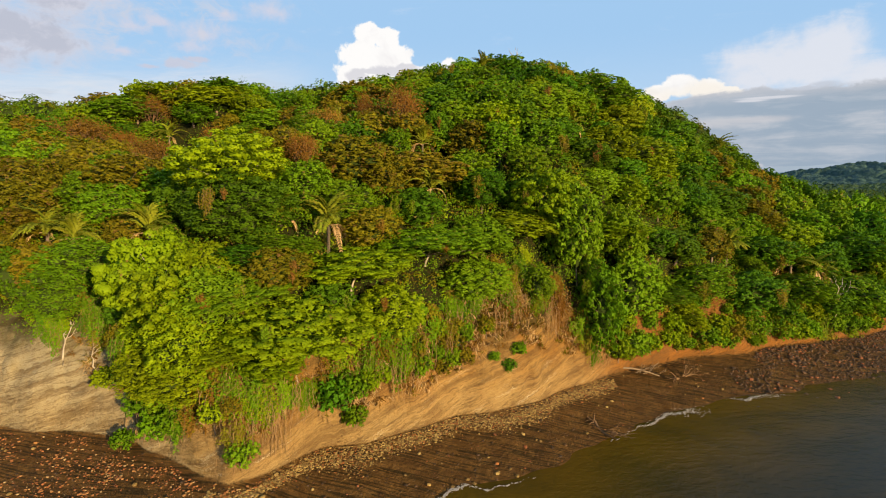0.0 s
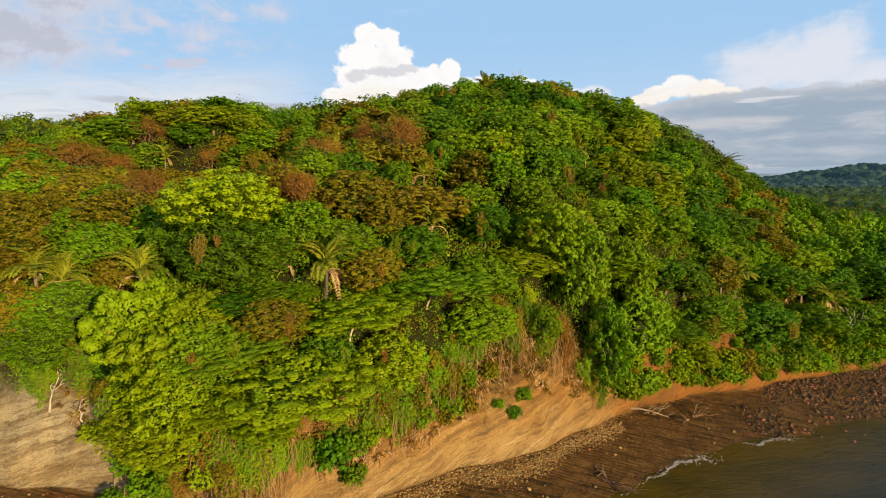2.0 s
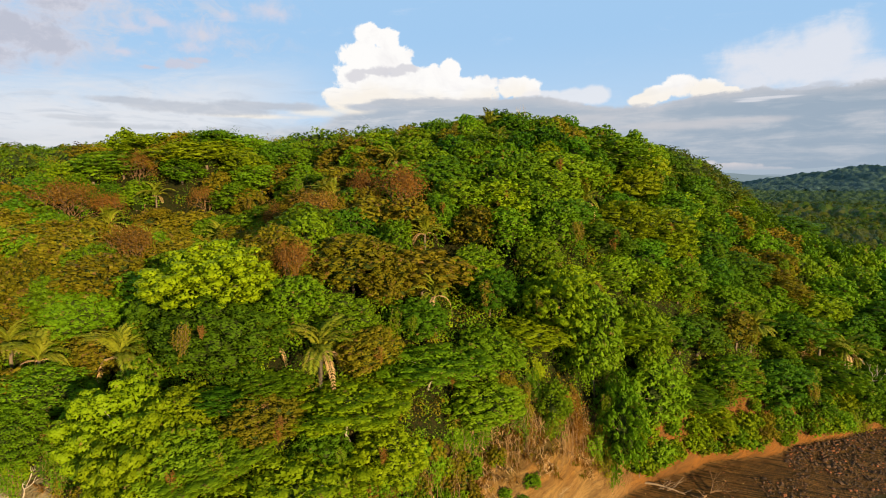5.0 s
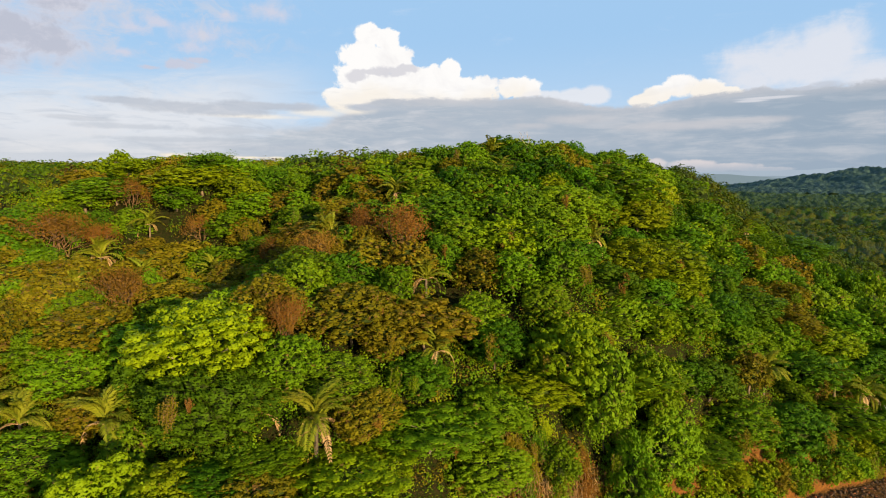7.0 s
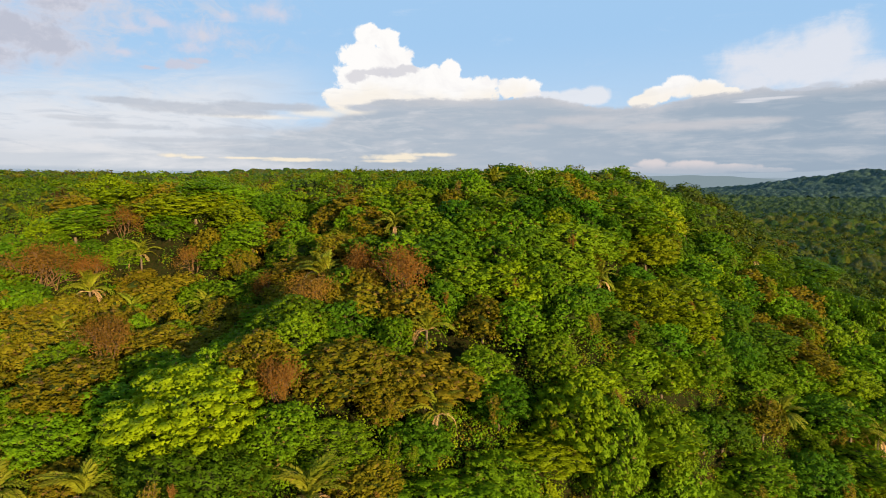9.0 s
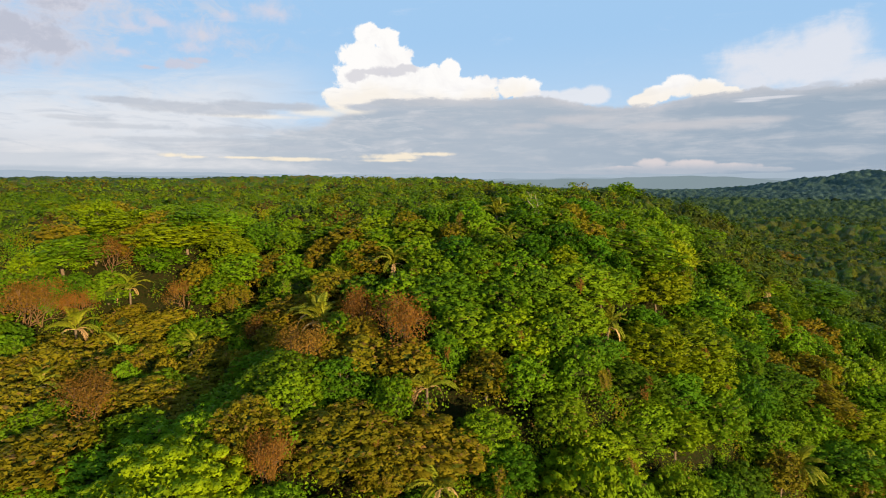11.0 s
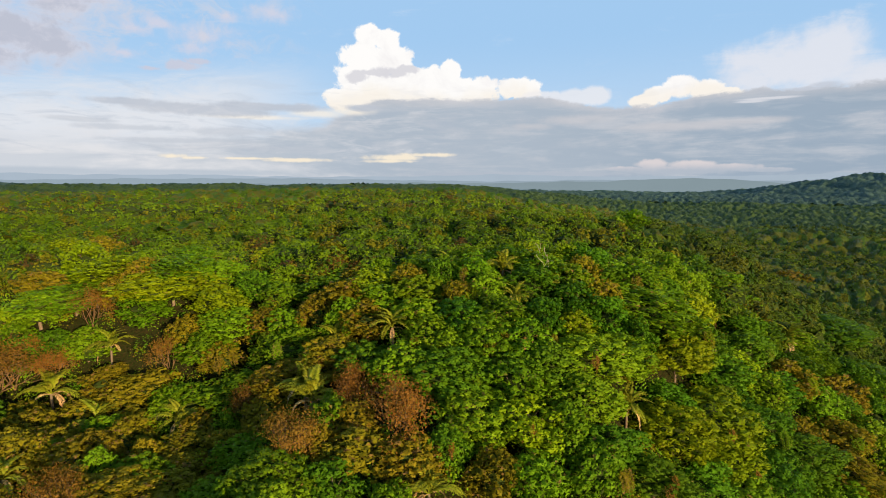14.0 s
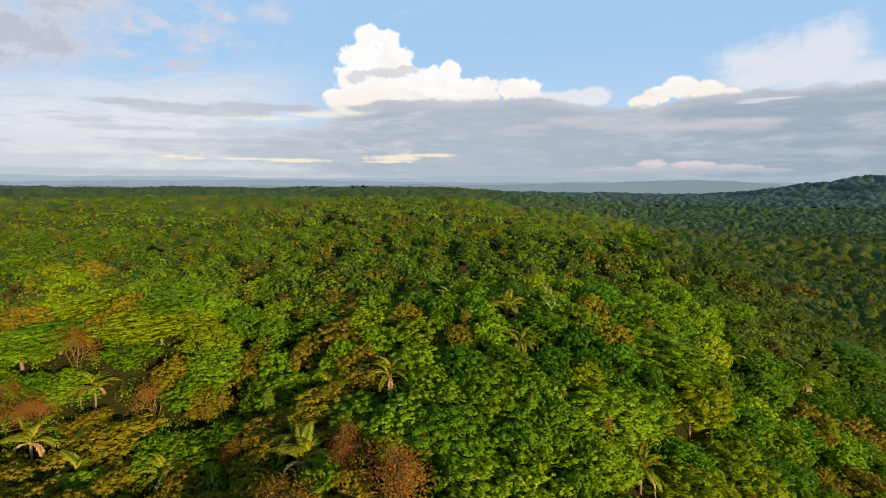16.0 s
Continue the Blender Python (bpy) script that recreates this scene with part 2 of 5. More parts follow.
def leaf_mat(name, a, b, dry=(0.20, 0.10, 0.035), part_dry=0.06, through_light=0.18, canopy=False):
    """Leaves: two greens by leaf, a drift by tree and by place, a few dry ones, light coming through."""
    def build(g):
        isle = g.node("ShaderNodeNewGeometry").outputs["Random Per Island"]
        tree_rnd = g.node("ShaderNodeObjectInfo").outputs["Random"]
        place = g.node("ShaderNodeNewGeometry").outputs["Position"]
        patch = g.smooth(g.noise(place, 0.35, 3.0), 0.3, 0.7)
        col = g.mix(g.m("ADD", g.m("MULTIPLY", isle, 0.5), g.m("MULTIPLY", patch, 0.5)), a, b)
        hsv = g.node("ShaderNodeHueSaturation")
        g.put(hsv.inputs["Hue"], g.m("ADD", 0.487, g.m("MULTIPLY", tree_rnd, 0.026)))
        g.put(hsv.inputs["Value"], g.m("ADD", 0.80, g.m("MULTIPLY", g.m("FRACT", g.m("MULTIPLY", tree_rnd, 7.31)), 0.42)))
        g.put(hsv.inputs["Color"], col)
        # whole sprays turned dry, in drifts
        drift_dry = g.m("ADD", g.m("MULTIPLY", g.m("FRACT", g.m("MULTIPLY", isle, 91.7)), 0.25), g.m("MULTIPLY", g.noise(place, 0.55, 3.0), 0.75))
        odd = g.smooth(drift_dry, 0.74 - part_dry * 1.5, 0.80 - part_dry * 1.5)
        col = g.mix(g.m("MULTIPLY", odd, 0.8), hsv.outputs[0], dry)
        rough_top = g.m("ADD", g.noise(place, 0.75, 3.0, 0.7), g.m("MULTIPLY", g.noise(place, 0.3, 2.0), 1.2)) if canopy else None
        p = principled(g, col, 0.6, 0.06, rough_top, 1.6)
        tr = g.node("ShaderNodeBsdfTranslucent")
        g.put(tr.inputs[0], g.mix(1.0, col, (1.25, 1.15, 0.5), "MULTIPLY"))
        mx = g.node("ShaderNodeMixShader")
        mx.inputs[0].default_value = through_light
        g.t.links.new(p, mx.inputs[1])
        g.t.links.new(tr.outputs[0], mx.inputs[2])
        return mx.outputs[0]
    return material(name, build)


LEAF = {
    "mid": leaf_mat("leaf_mid", (0.088, 0.166, 0.003), (0.152, 0.252, 0.005)),
    "deep": leaf_mat("leaf_deep", (0.050, 0.116, 0.003), (0.090, 0.182, 0.005), part_dry=0.02),
    "lime": leaf_mat("leaf_lime", (0.145, 0.200, 0.002), (0.220, 0.282, 0.004), part_dry=0.04),
    "sunny": leaf_mat("leaf_sunny", (0.195, 0.262, 0.003), (0.300, 0.360, 0.005), part_dry=0.0),
    "olive": leaf_mat("leaf_olive", (0.130, 0.112, 0.004), (0.208, 0.162, 0.007), part_dry=0.09),
    "rust": leaf_mat("leaf_rust", (0.150, 0.074, 0.009), (0.236, 0.118, 0.015), (0.28, 0.14, 0.03), 0.12, 0.2),
    "palm": leaf_mat("leaf_palm", (0.14, 0.165, 0.006), (0.27, 0.27, 0.020), (0.38, 0.25, 0.07), 0.05),
    "thatch": leaf_mat("leaf_thatch", (0.46, 0.29, 0.11), (0.60, 0.41, 0.18), (0.36, 0.2, 0.07), 0.1, 0.15),
    "far_mid": leaf_mat("far_leaf_mid", (0.115, 0.172, 0.004), (0.175, 0.240, 0.005), part_dry=-0.1, canopy=True),
    "far_deep": leaf_mat("far_leaf_deep", (0.072, 0.130, 0.004), (0.112, 0.182, 0.005), part_dry=-0.1, canopy=True),
    "far_olive": leaf_mat("far_leaf_olive", (0.140, 0.128, 0.005), (0.200, 0.172, 0.008), part_dry=-0.1, canopy=True),
    "far_lime": leaf_mat("far_leaf_lime", (0.140, 0.212, 0.005), (0.200, 0.285, 0.008), part_dry=-0.1, canopy=True),
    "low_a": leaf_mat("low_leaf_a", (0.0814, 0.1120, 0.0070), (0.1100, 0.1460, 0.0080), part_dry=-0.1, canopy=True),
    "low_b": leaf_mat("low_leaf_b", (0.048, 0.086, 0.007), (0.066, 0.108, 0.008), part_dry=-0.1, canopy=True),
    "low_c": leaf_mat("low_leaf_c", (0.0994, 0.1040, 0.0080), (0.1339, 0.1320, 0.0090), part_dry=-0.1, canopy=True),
    "far_rust": leaf_mat("far_leaf_rust", (0.085, 0.048, 0.012), (0.115, 0.064, 0.016), part_dry=-0.1, canopy=True),
    # remote and hazy greens: the haze of distance is put into the leaf colour
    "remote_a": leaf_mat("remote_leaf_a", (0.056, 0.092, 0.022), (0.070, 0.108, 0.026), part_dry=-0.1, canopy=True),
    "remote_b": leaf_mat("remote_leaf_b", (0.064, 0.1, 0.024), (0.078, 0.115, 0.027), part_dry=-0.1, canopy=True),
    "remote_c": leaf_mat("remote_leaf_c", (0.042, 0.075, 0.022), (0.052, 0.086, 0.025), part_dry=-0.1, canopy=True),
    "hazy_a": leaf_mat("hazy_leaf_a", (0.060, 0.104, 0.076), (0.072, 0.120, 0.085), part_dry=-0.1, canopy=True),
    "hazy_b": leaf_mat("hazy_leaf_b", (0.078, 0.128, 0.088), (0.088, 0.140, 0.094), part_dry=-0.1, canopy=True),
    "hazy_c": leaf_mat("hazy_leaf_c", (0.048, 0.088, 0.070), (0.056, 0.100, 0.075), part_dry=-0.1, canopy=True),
}


def bark_mat(name, a, b):
    def build(g):
        place = g.node("ShaderNodeTexCoord").outputs["Object"]
        n = g.noise(g.stretch(place, 1, 1, 0.3), 5.0, 5.0)
        return principled(g, g.mix(n, a, b), 0.9, 0.15, g.noise(g.stretch(place, 1, 1, 0.25), 14.0, 3.0), 0.03)
    return material(name, build)


BARK = bark_mat("bark", (0.10, 0.065, 0.04), (0.28, 0.20, 0.13))
PALE = bark_mat("pale_wood", (0.36, 0.27, 0.18), (0.55, 0.45, 0.33))
GREYED = bark_mat("greyed_wood", (0.22, 0.14, 0.075), (0.38, 0.26, 0.15))
# dark green for crown cores: shade in the leaf gaps, put into colour
INNER_SHADE = bark_mat("inner_shade", (0.020, 0.034, 0.004), (0.048, 0.066, 0.008))
ROOT = bark_mat("root_wood", (0.24, 0.13, 0.05), (0.42, 0.25, 0.11))
DRIFT = bark_mat("drift_wood", (0.12, 0.065, 0.028), (0.28, 0.16, 0.075))


def ground_mat():
    """Earth cliff with tilted beds, dark wet beach at its foot, litter with shade in its colour under the trees."""
    def build(g):
        place = g.node("ShaderNodeNewGeometry").outputs["Position"]
        xyz = g.node("ShaderNodeSeparateXYZ")
        g.put(xyz.inputs[0], place)
        x, y, z = xyz.outputs
        warp = g.m("MULTIPLY", g.noise(place, 0.10, 3.0), 2.2)
        tilt = g.m("ADD", g.m("ADD", z, g.m("MULTIPLY", x, -0.34)), warp)
        broken = g.m("ADD", tilt, g.m("MULTIPLY", g.noise(place, 0.9, 5.0, 0.65), 1.1))
        beds = g.noise(g.vec(g.m("MULTIPLY", x, 0.05), g.m("MULTIPLY", y, 0.05), g.m("MULTIPLY", broken, 0.55)), 1.6, 5.0, 0.7)
        fine = g.noise(g.vec(g.m("MULTIPLY", x, 0.10), 0.0, g.m("ADD", tilt, g.m("MULTIPLY", g.noise(place, 0.7, 3.0), 0.5))), 3.4, 4.0, 0.65)
        grain = g.noise(place, 2.2, 6.0, 0.65)
        blotch = g.noise(place, 0.16, 4.0, 0.6)
        earth = g.mix(g.smooth(blotch, 0.35, 0.62), (0.33, 0.152, 0.032), (0.40, 0.22, 0.062))
        earth = g.mix(g.smooth(g.m("ADD", x, g.m("MULTIPLY", blotch, 14.0)), 26.0, 46.0), earth, (0.29, 0.112, 0.022))
        west = g.smooth(g.m("ADD", x, g.m("MULTIPLY", blotch, 18.0)), -22.0, -38.0)
        earth = g.mix(west, earth, (0.46, 0.36, 0.20))
        lowbed = g.smooth(g.m("ADD", z, g.m("MULTIPLY", grain, 4.0)), 13.0, 6.0)
        earth = g.mix(g.m("MULTIPLY", g.m("MULTIPLY", lowbed, g.smooth(x, 40.0, 22.0)), 0.55), earth, (0.45, 0.30, 0.12))
        earth = g.mix(g.smooth(beds, 0.42, 0.64), earth, g.mix(0.62, earth, (0.13, 0.07, 0.025)))
        earth = g.mix(g.m("MULTIPLY", g.smooth(fine, 0.50, 0.62), 0.5), earth, (0.12, 0.065, 0.025))
        earth = g.mix(g.m("MULTIPLY", g.smooth(grain, 0.52, 0.7), 0.5), earth, (0.17, 0.078, 0.022))
        crumb = g.noise(place, 7.0, 5.0, 0.7)
        earth = g.mix(g.m("MULTIPLY", g.smooth(crumb, 0.52, 0.68), 0.40), earth, (0.11, 0.055, 0.018))
        pale_bed = g.m("MULTIPLY", g.m("MULTIPLY", g.smooth(x, 40.0, 22.0), 1.0), g.m("MULTIPLY", g.smooth(g.noise(g.vec(g.m("MULTIPLY", x, 0.12), 0.0, broken), 0.9, 4.0, 0.7), 0.55, 0.68), g.smooth(z, 13.0, 5.0)))
        earth = g.mix(g.m("MULTIPLY", pale_bed, g.smooth(crumb, 0.56, 0.42)), earth, (0.56, 0.42, 0.23))
        # beach
        sand = g.mix(g.smooth(g.noise(place, 0.5, 5.0, 0.65), 0.36, 0.66), (0.110, 0.050, 0.012), (0.185, 0.090, 0.022))
        ribs = g.noise(g.vec(g.m("ADD", g.m("MULTIPLY", x, 0.3), g.m("MULTIPLY", y, 1.3)), g.m("MULTIPLY", x, 0.06), 0.0), 1.8, 4.0, 0.6)
        sand = g.mix(g.m("MULTIPLY", g.smooth(ribs, 0.48, 0.58), 0.75), sand, (0.022, 0.016, 0.004))
        beach = g.smooth(g.m("ADD", z, g.m("MULTIPLY", grain, 0.8)), 3.35, 2.95)
        col = g.mix(beach, earth, sand)
        # litter and moss where trees stand, coloured dark to read as shade in gaps
        inland = g.smooth(g.m("ADD", z, g.m("MULTIPLY", blotch, 10.0)), 17.0, 26.0)
        shaded_litter = g.mix(g.smooth(grain, 0.4, 0.6), (0.020, 0.030, 0.003), (0.040, 0.030, 0.008))
        col = g.mix(inland, col, shaded_litter)
        rough = g.mix(beach, (0.92, 0.92, 0.92), (0.5, 0.5, 0.5))
        h = g.m("ADD", g.m("MULTIPLY", beds, 0.8), g.m("ADD", g.m("ADD", g.m("MULTIPLY", grain, 0.6), g.m("MULTIPLY", crumb, 0.35)), g.m("MULTIPLY", fine, 0.3)))
        return principled(g, col, rough, 0.1, h, 0.75)
    return material("earth_and_sand", build)


def water_mat():
    """Muddy shallow sea with small waves."""
    def build(g):
        place = g.node("ShaderNodeNewGeometry").outputs["Position"]
        xyz = g.node("ShaderNodeSeparateXYZ")
        g.put(xyz.inputs[0], place)
        mud = g.noise(g.stretch(place, 0.03, 0.06, 1.0), 1.0, 5.0, 0.6, 0.6)
        col = g.mix(g.smooth(mud, 0.38, 0.62), (0.105, 0.060, 0.006), (0.064, 0.042, 0.006))
        off = g.smooth(g.m("SUBTRACT", xyz.outputs[1], g.m("MULTIPLY", xyz.outputs[0], 0.55)), 62.0, 40.0)
        col = g.mix(g.m("MULTIPLY", off, 0.7), col, (0.022, 0.022, 0.012))
        w = g.m("ADD", g.noise(g.stretch(place, 1.0, 1.6, 1.0), 0.5, 4.0), g.m("MULTIPLY", g.noise(place, 2.4, 3.0), 0.35))
        return principled(g, col, 0.26, 0.09, w, 0.14)
    return material("muddy_sea_water", build)


def foam_mat():
    def build(g):
        place = g.node("ShaderNodeNewGeometry").outputs["Position"]
        return principled(g, g.mix(g.noise(place, 3.0, 4.0), (0.30, 0.22, 0.14), (0.62, 0.54, 0.44)), 0.7, 0.3, g.noise(place, 6.0, 3.0), 0.05)
    return material("foam", build)


def stone_mat(name, a, b, c):
    def build(g):
        isle = g.node("ShaderNodeNewGeometry").outputs["Random Per Island"]
        ob = g.node("ShaderNodeObjectInfo").outputs["Random"]
        place = g.node("ShaderNodeNewGeometry").outputs["Position"]
        r = g.m("FRACT", g.m("ADD", isle, g.m("MULTIPLY", ob, 5.7)))
        n = g.noise(place, 4.0, 5.0, 0.65)
        col = g.mix(g.smooth(r, 0.25, 0.75), a, b)
        col = g.mix(g.smooth(r, 0.82, 0.9), col, c)
        col = g.mix(g.m("MULTIPLY", g.smooth(n, 0.45, 0.7), 0.5), col, (0.09, 0.06, 0.04))
        return principled(g, col, 0.75, 0.3, n, 0.06)
    return material(name, build)


GROUND, WATER, FOAM = ground_mat(), water_mat(), foam_mat()
COBBLE = stone_mat("cobble_stone", (0.19, 0.110, 0.026), (0.38, 0.245, 0.07), (0.28, 0.095, 0.02))
RED_STONE = stone_mat("red_stone", (0.26, 0.085, 0.022), (0.36, 0.16, 0.045), (0.40, 0.25, 0.10))
DARK_ROCK = stone_mat("dark_rock", (0.050, 0.026, 0.010), (0.105, 0.050, 0.018), (0.24, 0.075, 0.020))


# ---- the lie of the land ----
COAST = [(-3000, 700), (-400, 170), (-140, 98), (-86, 86), (-70, 83), (-55, 81), (-46, 78.5), (-38, 72), (-28, 66.5), (-24, 69.5), (-18, 75.5),
         (-11, 78.5), (-2, 84.3), (7, 89), (17, 93.5), (30, 104.7), (52, 117.5), (66, 120.5), (82, 127.4), (102, 134), (140, 150), (300, 235), (3000, 1500)]
RISES = [(-110, 195, 22, -1.9), (-85, 190, 18, 13.8), (-60, 195, 22, 0.9), (-90, 168, 18, -16.9), (-65, 160, 22, -13.3), (-40, 160, 20, -3.2), (-30, 195, 28, 1.8),
         (-30, 88, 16, -1.5), (-12, 85, 14, 1.5), (-35, 135, 20, -9.0), (-10, 128, 18, 3.7), (8, 112, 16, -2.0), (8, 175, 20, 3.5), (30, 160, 20, 5.0)]
SPURS = [(40, 180, 22, 7.0), (30, 118, 16, 10.4), (45, 140, 18, 3.4), (75, 150, 22, -6.5), (70, 180, 20, 4.5), (92, 212, 22, 14.0), (118, 262, 24, 8.0), (120, 215, 30, -9.1),
         (90, 285, 36, 9.0), (140, 310, 45, 8.1), (200, 310, 45, -1.7), (-120, 300, 60, -4.4), (0, 345, 70, 3.9)]


def wave(x, y, seed=0):
    """Soft noise of about -1 to 1 from turned sines; period about 6."""
    s = seed * 1.7
    return (np.sin(x * 1.0 + 0.6 * y + s) + np.sin(-0.7 * x + 1.1 * y + 2.1 * s + 1.3) + np.sin(0.35 * x - 1.6 * y + 0.7 * s + 4.0) + np.sin(1.7 * x + 0.2 * y - s)) / 3.0


def coast(x):
    x = np.asarray(x, float)
    bays = np.exp(-((x - 10) / 110) ** 4) * (0.55 * np.sin(x * 0.33 + 1.0) + 0.3 * np.sin(x * 0.61))
    return np.interp(x, [p[0] for p in COAST], [p[1] for p in COAST]) + bays


def sig(v):
    return 1 / (1 + np.exp(-np.clip(v, -40, 40)))


def land(x, y):
    """Height of the ground over the sea."""
    x, y = np.asarray(x, float), np.asarray(y, float)
    d = (y - coast(x)) * 0.92
    gully = 0.6 * wave(x * 0.36, d * 0.25, 1) + 0.2 * wave(x * 1.1, d * 0.6, 2) + 0.1 * wave(x * 2.9, d * 0.35, 3)
    dc = np.maximum(d + gully * np.clip(d / 4, 0, 1), 0)
    steep = 3.0 + 3.0 * sig((x + 34) / 2.5)
    w = 14 + 0.06 * np.maximum(y, 0)
    plat = sig((100 + 0.15 * y - x) / w)
    cliff = 11 * (1 - np.exp(-dc / steep)) * (0.35 + 0.65 * sig((70 - x) / 12))
    inland = (6 + 49.5 * plat) * (1 - np.exp(-np.maximum(d, 0) / 45))
    for a, b, r, h in RISES + SPURS:
        inland = inland + h * np.exp(-((x - a) ** 2 + (y - b) ** 2) / 2 / r ** 2) * (1 - np.exp(-np.maximum(d, 0) / 10))
    inland = inland + 1.5 * sig((d - 70) / 12) * plat
    far = np.clip((np.hypot(x, y) - 350) / 500, 0, 1)
    inland = inland + far * (6 * wave(x / 90, y / 90, 3) + 6 * wave(x / 210, y / 160, 4))
    inland = inland + (100 + 12 * wave(x / 170, y / 190, 6)) * np.exp(-((x - 2400) / 720) ** 4 - ((y - 2800) / 460) ** 2) + 12 * np.exp(-((x - 1300) / 330) ** 2 - ((y - 1800) / 260) ** 2)
    inland = inland - 30 * sig((y - 2500) / 140) * plat
    beach = 2.6 + np.minimum(d, 0) * 0.165 + 0.10 * wave(x * 0.5, y * 0.9, 5) * np.clip(-d / 3, 0, 1)
    return np.where(d > 0, 2.6 + cliff + inland, np.maximum(beach, -6))


BARE = [(-90, 17), (-50, 16), (-46, 7), (-38, 4), (-34, 9), (-20, 9), (-12, 11), (-2, 12), (4, 17), (12, 20), (23, 16), (28, 6), (34, 3.2), (38, 3.4), (60, 2.6), (110, 2.4)]


def bare_to(x, y):
    """Height up to which the earth lies bare."""
    return np.interp(x, [p[0] for p in BARE], [p[1] for p in BARE]) + 2.2 * wave(np.asarray(x) * 0.55, np.asarray(y) * 0.3, 11)


def shore_dist(x, y):
    return (y - coast(x)) * 0.92


# ---- mesh helpers ----
def mesh_from(name, verts, faces, mats, index=None, smooth=False):
    me = bpy.data.meshes.new(name)
    verts = np.asarray(verts, np.float32)
    faces = np.asarray(faces, np.int32)
    k = faces.shape[1]
    me.vertices.add(len(verts))
    me.vertices.foreach_set("co", verts.ravel())
    me.loops.add(faces.size)
    me.loops.foreach_set("vertex_index", faces.ravel())
    me.polygons.add(len(faces))
    me.polygons.foreach_set("loop_start", np.arange(len(faces), dtype=np.int32) * k)
    for m in mats:
        me.materials.append(m)
    if index is not None:
        me.polygons.foreach_set("material_index", np.asarray(index, np.int32))
    me.polygons.foreach_set("use_smooth", np.full(len(faces), smooth))
    me.update(calc_edges=True)
    return me


def unit(v):
    return v / np.maximum(np.linalg.norm(v, axis=1, keepdims=True), 1e-9)


def leaves(pos, nor, size, rng, slim=0.55):
    """Four-cornered leaves at pos, square to nor."""
    n = len(pos)
    nor = unit(nor)
    t = unit(np.cross(nor, rng.normal(size=(n, 3))))
    b = np.cross(nor, t)
    s = np.asarray(size).reshape(-1, 1)
    droop = nor * s * rng.uniform(-0.12, 0.2, (n, 1))
    v = np.stack([pos - t * s * 0.5, pos + b * s * slim * 0.5 + droop, pos + t * s * 0.5 - droop * 0.6, pos - b * s * slim * 0.5 + droop], 1).reshape(-1, 3)
    return v, np.arange(n * 4).reshape(n, 4)


def leaves3(pos, nor, size, rng):
    n = len(pos)
    nor = unit(nor)
    t = unit(np.cross(nor, rng.normal(size=(n, 3))))
    b = np.cross(nor, t)
    s = np.asarray(size).reshape(-1, 1)
    v = np.stack([pos - t * s * 0.5, pos + t * s * 0.35 + b * s * 0.4, pos + t * s * 0.35 - b * s * 0.4], 1).reshape(-1, 3)
    return v, np.arange(n * 3).reshape(n, 3)


def tube(points, radii, sides=6):
    """A tapering tube along points."""
    P = np.asarray(points, float)
    d = unit(np.gradient(P, axis=0))
    ref = np.where(np.abs(d[:, 2:3]) > 0.9, [[1.0, 0, 0]], [[0, 0, 1.0]])
    u = unit(np.cross(d, ref))
    w = np.cross(d, u)
    a = np.linspace(0, 2 * np.pi, sides, endpoint=False)
    ring = u[:, None] * np.cos(a)[None, :, None] + w[:, None] * np.sin(a)[None, :, None]
    V = (P[:, None] + ring * np.asarray(radii)[:, None, None]).reshape(-1, 3)
    F = []
    for i in range(len(P) - 1):
        for j in range(sides):
            k = (j + 1) % sides
            F.append((i * sides + j, i * sides + k, (i + 1) * sides + k, (i + 1) * sides + j))
    return V, np.array(F)


def join(pieces):
    V, F, o = [], [], 0
    for v, f in pieces:
        V.append(v)
        F.append(np.asarray(f) + o)
        o += len(v)
    return np.concatenate(V), np.concatenate(F)


def limb(a, b, r0, r1, rng, n=4, sag=0.12, sides=5):
    a, b = np.asarray(a, float), np.asarray(b, float)
    t = np.linspace(0, 1, n)[:, None]
    bend = rng.normal(size=3) * np.linalg.norm(b - a) * sag
    P = a + (b - a) * t + bend * np.sin(t * np.pi)
    return tube(P, r0 + (r1 - r0) * t[:, 0], sides)


def part(name, me, parent, label=""):
    ob = new(name, me)
    ob.parent = parent
    return tagged(ob, label)


